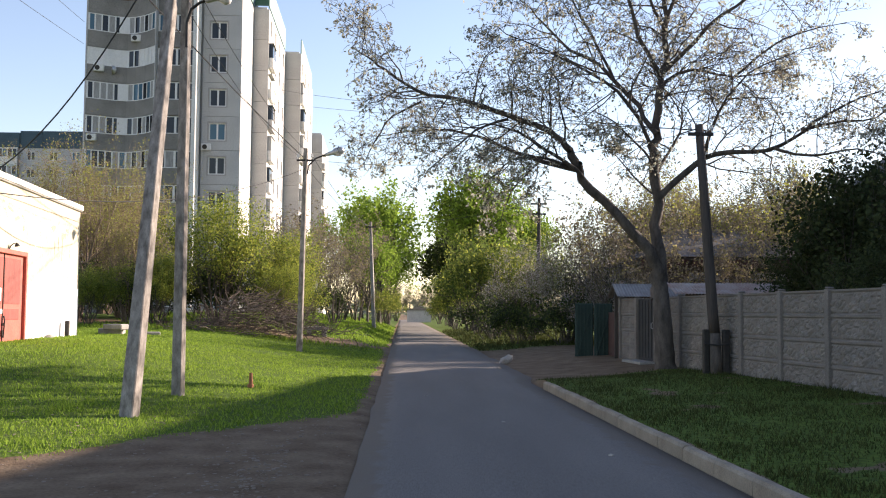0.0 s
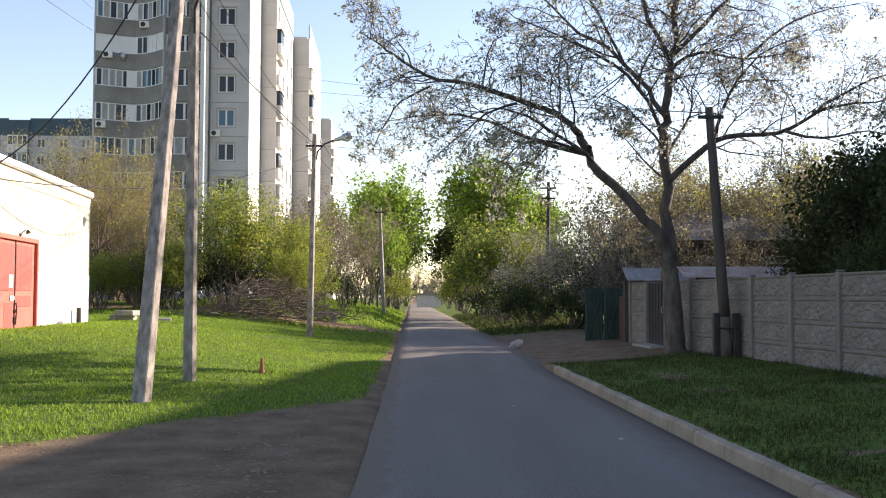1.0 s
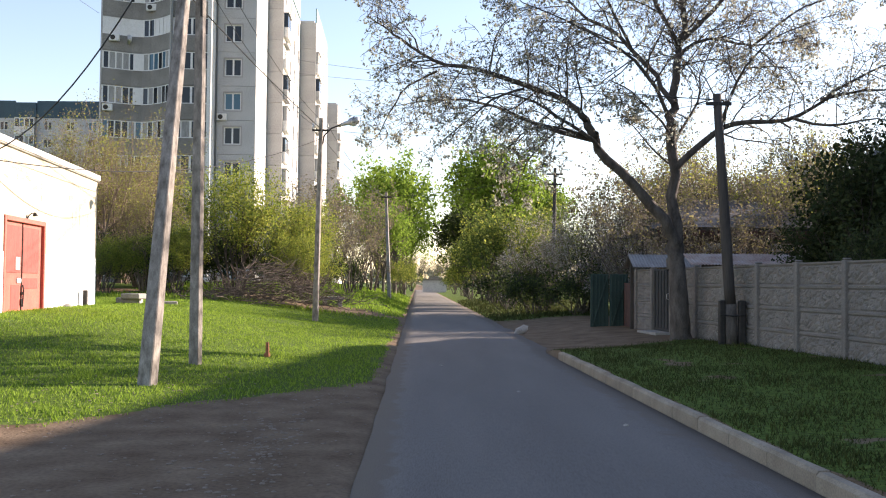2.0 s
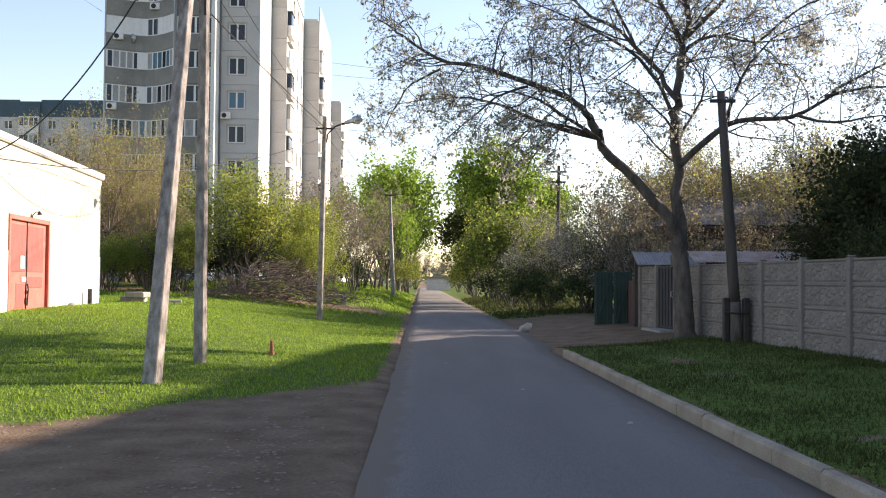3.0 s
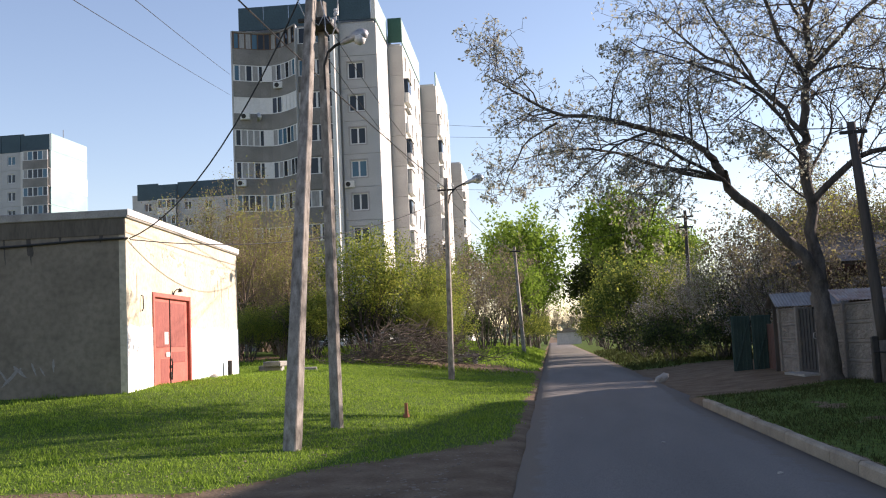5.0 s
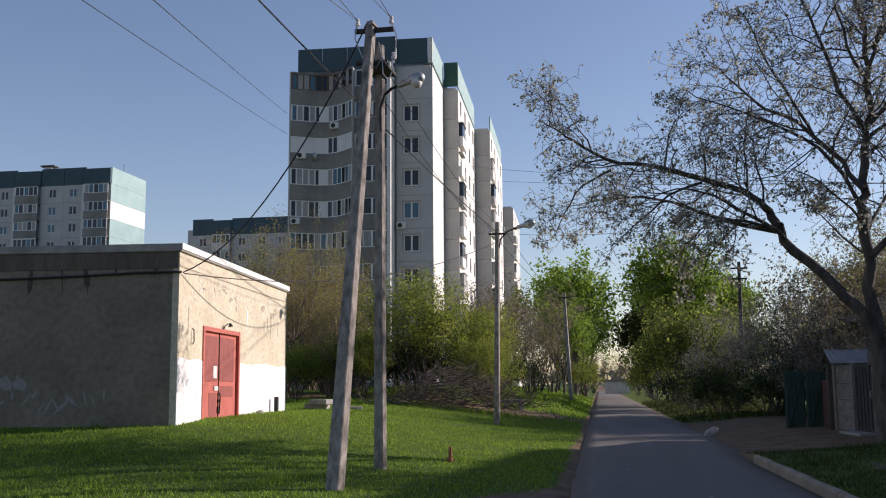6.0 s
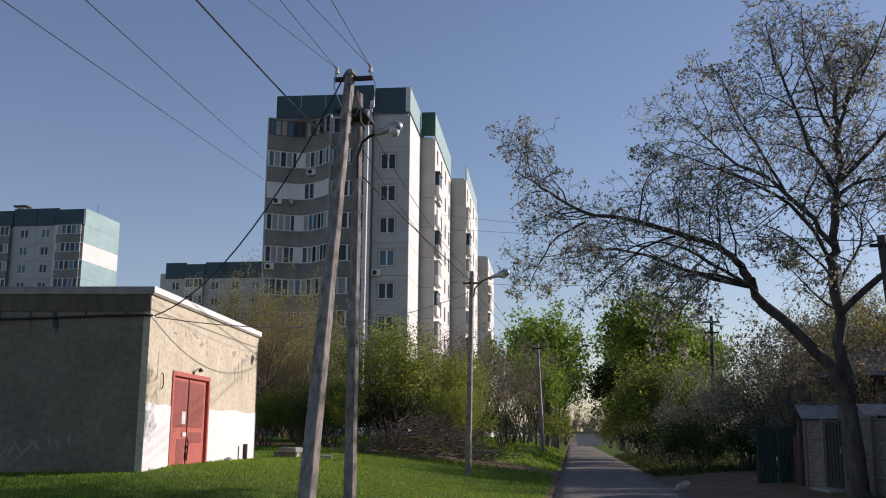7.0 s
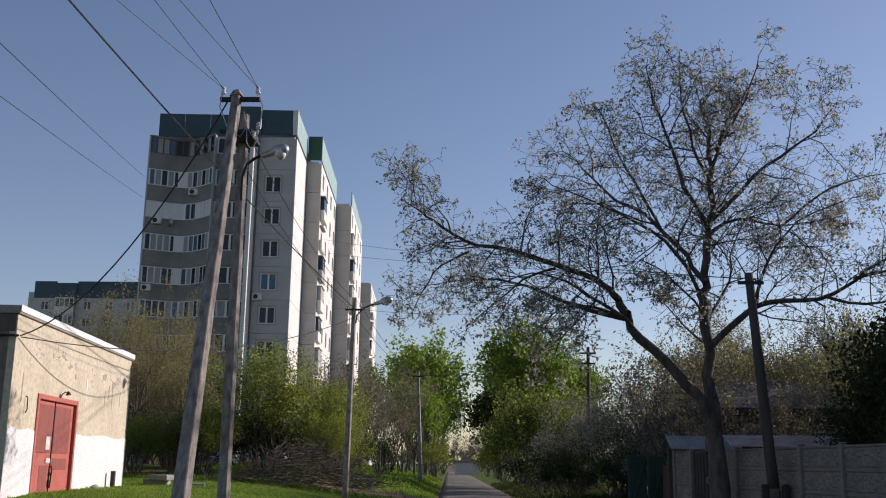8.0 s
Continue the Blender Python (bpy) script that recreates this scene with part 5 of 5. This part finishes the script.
def bush(name, label, at, height, width, seed, leaves, size, shares=None, stems=7, kids=(6, 5, 4), leafy=5, bark=None, jitter=0.16, trunk=0.0, per=1, spread=0.6, up=0.05, category="bush", scale=1.0):
    """A bush or tree of several stems; its crown is leaves on real twigs."""
    x, y = at
    ob = thing(name, label, category, (x, y, ground_z(x, y) - 0.05))
    sk = Skeleton(seed)
    rng = sk.rng
    if trunk:
        top = Vector((rng.uniform(-0.2, 0.2), rng.uniform(-0.2, 0.2), trunk))
        sk.tube([Vector((0, 0, -0.1)), Vector((top.x * 0.4, top.y * 0.4, trunk * 0.5)), top], [height * 0.028, height * 0.022, height * 0.018], 8)
    else:
        top = Vector((0, 0, 0))
    for k in range(stems):
        a = 2 * math.pi * (k + rng.random() * 0.7) / stems
        out = width / 2 * rng.uniform(0.25, 0.95) / height
        d = Vector((math.cos(a) * out, math.sin(a) * out, 0.62)).normalized()
        base = top + Vector((math.cos(a), math.sin(a), 0)) * (0.0 if trunk else width * 0.12 * rng.random())
        sk.grow(base, d, (height - trunk) * rng.uniform(0.62, 0.85), height * rng.uniform(0.008, 0.014), 0, 3, spread, kids, up, 0.14, leafy)
    lv = np.array([tuple(p) for p in sk.leaves])
    kz = height / np.percentile(lv[:, 2], 98.5)
    kx = width / 2 / np.percentile(np.hypot(lv[:, 0], lv[:, 1]), 93)
    for p in sk.v + sk.leaves:
        p.x, p.y, p.z = p.x * kx, p.y * kx, p.z * kz
    part("wood", sk.wood(bark or M_TWIG), None, ob)
    part("crown", leaf_mesh(sk.leaves, size, leaves, seed + 1, jitter, per, 0.2, shares), None, ob)
    return ob


walnut_tree()

# thicket behind the lawn
M_BRUSH = material("dry_brushwood", (0.07, 0.052, 0.04), (0.2, 0.155, 0.12), 5, 0.9, 0.0, 30)
M_TWIGRED = material("brown_twig", (0.14, 0.10, 0.075), (0.27, 0.20, 0.15), 5, 0.9, 0.0, 30)
a = bush("bush", "tall willowy thicket with yellow-olive buds", (-17.5, 47), 8.8, 7.5, 31, [L_BROWNBUD, L_OLIVE, L_YELLOWGREEN], 0.078, [0.36, 0.36, 0.28], 13, (6, 5, 4), 11, M_TWIGRED, 0.16)
for x, y, s, t in ((-16.4, 51, 0.9, 70), (-19.6, 52, 0.85, 140), (-19.5, 57, 1.0, 200), (-14.6, 46, 0.6, 320)):
    copy_thing(a, pose(x, y, ground_z(x, y) - 0.05, 0, 0, t)).scale = (s, s, s)
b = bush("bush", "rounded bush in fresh yellow-green leaf", (-10.6, 47), 5.7, 5.6, 41, [L_YELLOWGREEN, L_FRESH, L_MIDGREEN], 0.1, [0.58, 0.2, 0.22], 13, (6, 5, 4), 14, None, 0.18)
for x, y, s, t in ((-8.2, 49.5, 0.8, 120), (-7.0, 46, 0.55, 230), (-12.8, 44.5, 0.55, 20), (-15.5, 43.5, 0.45, 80)):
    copy_thing(b, pose(x, y, ground_z(x, y) - 0.05, 0, 0, t)).scale = (s, s, s)
c = bush("small_tree", "thin grey-brown tree just coming into bud", (-9.5, 66), 7.3, 6.0, 51, [L_GREYBUD, L_OLIVE], 0.14, [0.7, 0.3], 9, (5, 5, 4), 5, None, 0.15, category="tree")
for x, y, s, t in ((-7.6, 74, 1.05, 60), (-12.5, 70, 0.82, 130), (-6.6, 60, 0.72, 200), (-10.5, 80, 1.1, 250), (-19.0, 66, 1.0, 300), (-8.9, 57, 0.62, 20), (-7.4, 84, 1.1, 110), (1.5, 152, 0.8, 10), (3.5, 162, 0.9, 90), (-9.5, 175, 0.9, 160), (-2, 200, 1.0, 45), (7.0, 37.8, 0.74, 5), (9.5, 45, 0.7, 85), (8.3, 34.0, 0.6, 30), (10.4, 35.0, 0.62, 140), (7.4, 43.5, 0.95, 185), (-5.5, 180, 0.95, 75), (-0.5, 184, 1.0, 15), (-8.5, 182, 1.05, 195)):
    copy_thing(c, pose(x, y, ground_z(x, y) - 0.05, 0, 0, t)).scale = (s, s, s)
# green trees over the lane
g = bush("tree", "tall tree in bright fresh green leaf", (-5.9, 92), 12.4, 8.0, 61, [L_GREEN], 0.32, None, 10, (6, 5, 4), 9, M_BARK, 0.35, 2.0, category="tree")
for x, y, s, t in ((-6.2, 82, 0.6, 50), (-8.5, 104, 1.0, 140), (-6.6, 122, 0.9, 80), (-9.5, 145, 0.9, 210)):
    copy_thing(g, pose(x, y, ground_z(x, y) - 0.05, 0, 0, t)).scale = (s, s, s)
big = bush("tree", "broad tall tree in bright fresh green leaf", (4.2, 100), 15.2, 9.0, 71, [L_GREEN, L_MIDGREEN], 0.36, [0.8, 0.2], 12, (6, 5, 4), 10, M_BARK, 0.4, 2.6, category="tree")
for x, y, s, t in ((2.6, 122, 0.95, 80), (8.5, 112, 0.85, 180), (0.6, 186, 0.55, 30)):
    copy_thing(big, pose(x, y, ground_z(x, y) - 0.05, 0, 0, t)).scale = (s, s, s)
dk = bush("tree", "dark-leaved tree overhanging the lane", (0.9, 108), 9.5, 7.0, 81, [L_DARK, L_MIDGREEN], 0.34, [0.85, 0.15], 9, (6, 6, 4), 6, M_BARK, 0.35, 3.4, category="tree")
# hedge along the lane's other side
h = bush("bush", "dense bush with fresh green and yellow leaves", (3.1, 61), 5.9, 5.4, 91, [L_MIDGREEN, L_YELLOWGREEN], 0.165, [0.7, 0.3], 13, (5, 5, 4), 8, None, 0.2)
for x, y, s, t in ((2.6, 70, 1.05, 70), (2.4, 80, 1.1, 160), (5.6, 64, 0.95, 250), (7.0, 75, 1.2, 300), (1.2, 92, 0.8, 20), (-5.9, 87, 0.5, 10), (-6.2, 99, 0.6, 60), (-6.5, 112, 0.65, 150), (-7.4, 130, 0.7, 200), (0.6, 116, 0.6, 250), (-0.4, 132, 0.6, 300)):
    copy_thing(h, pose(x, y, ground_z(x, y) - 0.05, 0, 0, t)).scale = (s, s, s)
# dark leaves carry the shade at the foot of hedge and thicket
dd = bush("bush", "dark shaded undergrowth beside the lane", (3.9, 52), 2.6, 4.2, 95, [L_DARK, L_MIDGREEN], 0.14, [0.8, 0.2], 10, (5, 5, 3), 6, None, 0.16)
for x, y, s, t in ((6.2, 47, 1.1, 70), (2.9, 57, 1.0, 160), (8.0, 45, 1.15, 240), (5.2, 43.5, 0.75, 30), (3.6, 47.5, 0.7, 300), (-14, 47, 1.0, 15), (-17.5, 48, 1.1, 95), (-11, 48.5, 1.0, 185), (-21.5, 50, 1.2, 275), (-8.5, 53, 1.0, 320), (-13, 53, 1.2, 130), (-18, 55, 1.3, 220), (-10.5, 60, 1.1, 80), (-8.2, 70, 0.9, 40)):
    copy_thing(dd, pose(x, y, ground_z(x, y) - 0.05, 0, 0, t)).scale = (s, s, s)
bl = bush("bush", "grey bush dotted with pale blossom", (5.9, 46), 5.2, 4.8, 101, [L_BLOSSOM, L_GREYBUD, L_MIDGREEN], 0.07, [0.45, 0.35, 0.2], 12, (6, 5, 4), 10, None, 0.15)
for x, y, s, t in ((7.9, 49, 1.1, 70), (4.4, 50, 0.9, 160), (6.9, 39.5, 0.72, 210), (6.7, 33.6, 0.5, 40)):
    copy_thing(bl, pose(x, y, ground_z(x, y) - 0.05, 0, 0, t)).scale = (s, s, s)
# yard trees
yt = bush("small_tree", "bare yard tree with brown twigs and yellow-green buds", (8.9, 43.5), 7.6, 6.2, 111, [L_GREYBUD, L_OLIVE, L_YELLOWGREEN], 0.1, [0.5, 0.3, 0.2], 10, (6, 5, 4), 10, None, 0.12, 0.8, category="tree")
for x, y, s, t in ((12.0, 46, 1.0, 70), (10.6, 43, 0.9, 100), (17.5, 45, 1.05, 150), (11.2, 52, 1.1, 230), (15.5, 49, 1.1, 20), (17.0, 52, 1.15, 320), (13.5, 50, 1.1, 60), (14.9, 42.5, 0.95, 40), (11.5, 47.5, 0.95, 200), (19.5, 50, 1.1, 120), (13.6, 39.5, 1.0, 280)):
    copy_thing(yt, pose(x, y, 0.15, 0, 0, t)).scale = (s, s, s)
ev = bush("evergreen_tree", "dense dark evergreen tree behind the fence", (10.9, 24.6), 5.0, 4.4, 121, [L_DARK], 0.12, None, 16, (6, 5, 3), 15, M_BARK, 0.2, 0.0, category="tree")
for x, y, s, t in ((9.3, 21.0, 0.55, 150), (12.6, 26.6, 1.1, 200), (10.9, 18.2, 1.0, 100), (10.4, 27.0, 0.66, 310)):
    copy_thing(ev, pose(x, y, 0.15, 0, 0, t)).scale = (s, s, s)


def brush_pile():
    """Cut branches thrown in a heap."""
    x, y = -8.0, 42.5
    ob = thing("brush_pile", "heap of cut brown branches at the lawn's far edge", "brush pile", (x, y, ground_z(x, y)))
    sk = Skeleton(131)
    rng = sk.rng
    for k in range(850):
        px, py = rng.gauss(0, 1.7), rng.gauss(0, 0.8)
        top = 1.9 * math.exp(-(px / 2.6) ** 2 - (py / 1.4) ** 2)
        p = Vector((px, py, top * rng.random()))
        d = Vector((rng.gauss(0, 1), rng.gauss(0, 0.6), rng.gauss(0.25, 0.3))).normalized()
        pts = [p]
        for i in range(4):
            d = (d + Vector((rng.gauss(0, 0.2), rng.gauss(0, 0.2), rng.gauss(-0.05, 0.15)))).normalized()
            pts.append(pts[-1] + d * rng.uniform(0.15, 0.4))
        r = rng.uniform(0.006, 0.022)
        sk.tube(pts, [r, r * 0.85, r * 0.7, r * 0.5, r * 0.3], 4)
    tagged(part("brushwood", sk.wood(M_BRUSH), None, ob), kind="stuff")


brush_pile()


# ---- grass ----
def grass(name, label, x0, x1, y0, y1, n, h0, h1, w, seed, mat, clump=0.7):
    """Single blades, thick where turf grows and thin where it is worn."""
    rs = np.random.RandomState(seed)
    xs, ys = rs.uniform(x0, x1, n), y0 + (y1 - y0) * rs.uniform(0, 1, n) ** 1.3
    v, cnt = [], 0
    rnd = rs.uniform(0, 1, (n, 6))
    for i in range(n):
        x, y = xs[i], ys[i]
        t = turf(x, y)
        if t < 0.12 or rnd[i, 0] > t * (0.55 + clump * noise.noise((x * 0.8, y * 0.8, seed)) + 0.3):
            continue
        z = ground_z(x, y) - 0.01
        h = h0 * (0.6 + 0.4 * t) + (h1 - h0) * rnd[i, 1] * (0.35 + 1.5 * max(0, noise.noise((x * 1.5, y * 1.5, 5))) + 1.2 * max(0, noise.noise((x * 4, y * 4, 8))))
        a = rnd[i, 2] * 6.283
        lean = h * (0.2 + 0.6 * rnd[i, 3])
        b = rnd[i, 4] * 6.283
        dx, dy = math.cos(a) * w, math.sin(a) * w
        lx, ly = math.cos(b) * lean, math.sin(b) * lean
        v += [x - dx, y - dy, z, x + dx, y + dy, z, x + lx, y + ly, z + h]
        cnt += 1
    me = bpy.data.meshes.new("mesh")
    me.vertices.add(3 * cnt), me.loops.add(3 * cnt), me.polygons.add(cnt)
    me.vertices.foreach_set("co", v)
    me.loops.foreach_set("vertex_index", np.arange(3 * cnt))
    me.polygons.foreach_set("loop_start", np.arange(cnt) * 3)
    me.polygons.foreach_set("loop_total", np.full(cnt, 3))
    me.update()
    return tagged(part(name, me, mat), label, "grass", kind="stuff")


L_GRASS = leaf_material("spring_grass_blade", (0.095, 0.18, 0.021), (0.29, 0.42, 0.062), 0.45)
# shade of the verge is put into these darker blades
L_GRASSDARK = leaf_material("shaded_lush_grass_blade", (0.034, 0.044, 0.014), (0.085, 0.1, 0.032), 0.3)
grass("lawn_grass", "bright spring lawn of uneven grass blades", -16, -0.6, 10.5, 44, 220000, 0.025, 0.10, 0.0115, 1, L_GRASS)
grass("verge_grass", "lush grass on the verge below the fence, coloured dark for its shade", 2.2, 8.6, 4.5, 25.5, 90000, 0.03, 0.11, 0.009, 2, L_GRASSDARK)
grass("bank_grass", "rough grass along the lane", -16, -2, 42, 105, 45000, 0.1, 0.3, 0.03, 3, L_GRASS)
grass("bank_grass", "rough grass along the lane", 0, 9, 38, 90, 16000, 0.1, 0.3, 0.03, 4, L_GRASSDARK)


def far_woods():
    """A low belt of distant trees, added to cover the sky's yellow horizon."""
    rs = np.random.RandomState(9)
    a = rs.uniform(-1.35, 1.35, 9000)
    d = rs.uniform(380, 440, 9000)
    hgt = np.array([5.5 + 3.0 * noise.noise((float(q) * 30, 0, 1)) + 1.6 * noise.noise((float(q) * 95, 3, 1)) for q in a])
    z = hgt * rs.uniform(0, 1, 9000) ** 0.7
    me = leaf_mesh(np.stack([np.sin(a) * d, np.cos(a) * d, z], 1), 2.6, [L_FAR], 10, 0.3)
    tagged(part("backdrop", me, None), "added belt of distant trees on the horizon, haze in its colour", "trees", kind="structure")


# distance haze is mixed into this leaf colour
L_FAR = leaf_material("hazy_far_leaf", (0.14, 0.17, 0.14), (0.22, 0.25, 0.2), 0.3)
far_woods()

# ---- small things ----
M_ORANGE = material("rusty_orange_pipe", (0.25, 0.09, 0.04), (0.42, 0.17, 0.08), 8, 0.8, 0.4, 40)
M_GRIT = material("dusty_grit", (0.15, 0.115, 0.085), (0.31, 0.255, 0.20), 9, 0.95, 0.4, 40)
M_STONE = material("pale_rubble", (0.28, 0.26, 0.23), (0.48, 0.45, 0.41), 6, 0.9, 0.5, 40, vary=0.15)


def stone(r, seed):
    bm = bmesh.new()
    bmesh.ops.create_icosphere(bm, subdivisions=2, radius=1.0)
    for v in bm.verts:
        k = 1 + 0.35 * noise.noise(v.co * 1.5 + Vector((seed, 0, 0)))
        v.co = Vector((v.co.x * r[0] * k, v.co.y * r[1] * k, v.co.z * r[2] * k))
    return finish(bm)


gzs = ground_z(-3.77, 19.6)
st = thing("marker_post", "short rusty orange pipe stub in the lawn", "marker post", (-3.77, 19.6, gzs))
part("pipe", tube([(0, 0, -0.05), (0.005, 0, 0.12), (0.0, 0.0, 0.3)], [0.04, 0.038, 0.034], 10), M_ORANGE, st)
part("collar", tube([(0, 0, 0.02), (0, 0, 0.08)], 0.062, 10), M_ORANGE, st)

bx, by = -10.5 + 0.2 - 0.1132 * 8.5, 21.3 + 0.9936 * 8.5
bp = thing("bollard", "short black post beside the whitewashed wall", "post", (bx, by, ground_z(bx, by)))
part("post", box((-0.06, -0.06, -0.1), (0.06, 0.06, 0.48), 0.015), M_METAL, bp)
bp2 = thing("bollard", "small rounded stone at the whitewashed wall's foot", "stone", (bx + 0.1, by - 1.6, ground_z(bx, by)))
part("rock", stone((0.14, 0.14, 0.12), 3.0), M_STONE, bp2)

random.seed(17)
for k, (x, y, w, d, h, t) in enumerate(((-11.2, 33.6, 0.8, 0.6, 0.2, 8), (-11.0, 33.4, 0.7, 0.5, 0.14, -14), (-10.1, 34.4, 0.6, 0.4, 0.1, 20))):
    z = ground_z(x, y) + (0.2 if k == 1 else 0)
    s = thing("concrete_slab", "broken pale concrete slab lying in the grass", "slab", (x, y, z), t, "slabs by the thicket")
    part("slab", box((-w / 2, -d / 2, -0.05), (w / 2, d / 2, h), 0.03), M_CONC, s)
bk = thing("concrete_block", "pale concrete block beside the dirt track", "block", (-5.9, 46.5, ground_z(-5.9, 46.5)), 12)
part("slab", box((-0.55, -0.25, 0.28), (0.55, 0.25, 0.45), 0.02), M_CONC, bk)
part("leg", box((-0.45, -0.2, -0.05), (-0.25, 0.2, 0.278), 0.01), M_STONE, bk)
part("leg", box((0.25, -0.2, -0.05), (0.45, 0.2, 0.278), 0.01), M_STONE, bk)
rk = thing("boulder", "leaning pale slab of rock at the lane's edge", "rock", (2.05, 32.0, 0.0), 30)
o = part("rock", stone((0.3, 0.1, 0.14), 5.0), M_STONE, rk)
o.matrix_basis = pose(0, 0, 0.09, 0, -25, 0)

# a worn patch of broken stone in the soil at the road's left edge, and loose pebbles
peb = [stone((0.035, 0.03, 0.018), s) for s in (1.0, 2.0, 3.0)]
for me in peb:
    me.materials.append(M_STONE)
gravel = bmesh.new()
for k in range(1300):
    if k < 320:
        y = random.gauss(9.6, 1.6)
        x = road_left(y) - 0.62 - abs(random.gauss(0, 0.42)) - 0.03 * (y - 8)
    else:
        y = random.uniform(6, 16)
        x = road_left(y) - random.uniform(0.05, 6.5)
    s = random.uniform(0.25, 1.0) ** 1.5 * 1.6 * (0.75 if k < 320 else 0.6)
    r = bmesh.ops.create_icosphere(gravel, subdivisions=1, radius=0.024 * s, matrix=pose(x, y, ground_z(x, y) + 0.002, 0, 0, random.uniform(0, 360)) @ Matrix.Diagonal((1.5, 1, 0.45, 1)))
tagged(part("gravel", gravel, M_GRIT), "loose broken stones in the bare soil", "gravel", kind="stuff")
for k, (x, y) in enumerate(((1.9, 11.2), (-0.3, 19.0), (0.9, 14.5))):
    p = thing("pebble", "small pale stone lying on the asphalt", "stone", (x, y, 0.02), k * 50, "stones on the road")
    part("rock", peb[k], None, p)

# garage that closes the lane, pale haze-blue wall behind it
M_GARAGE = material("grey_blue_garage", (0.34, 0.37, 0.41), (0.44, 0.47, 0.5), 1.0, 0.8, 0.2, 10)
ga = thing("garage", "small grey-blue garage closing the far end of the lane", "garage", (-3.9, 165, 0), 2)
bm = bmesh.new()
add_box(bm, (-2.0, 0, -0.2), (2.0, 5, 2.0))
part("wall", bm, M_GARAGE, ga)
bm = bmesh.new()
rv = [bm.verts.new(p) for p in ((-2.2, -0.2, 2.0), (2.2, -0.2, 2.0), (0, -0.2, 2.7), (-2.2, 5.2, 2.0), (2.2, 5.2, 2.0), (0, 5.2, 2.7))]
for f in ((0, 1, 2), (3, 5, 4), (0, 2, 5, 3), (1, 4, 5, 2), (0, 3, 4, 1)):
    bm.faces.new([rv[i] for i in f])
part("roof", bm, M_SHEET, ga)
part("garage_door", box((-1.3, -0.05, 0.0), (1.3, 0.0, 1.85), 0.01), M_GARAGE, ga)
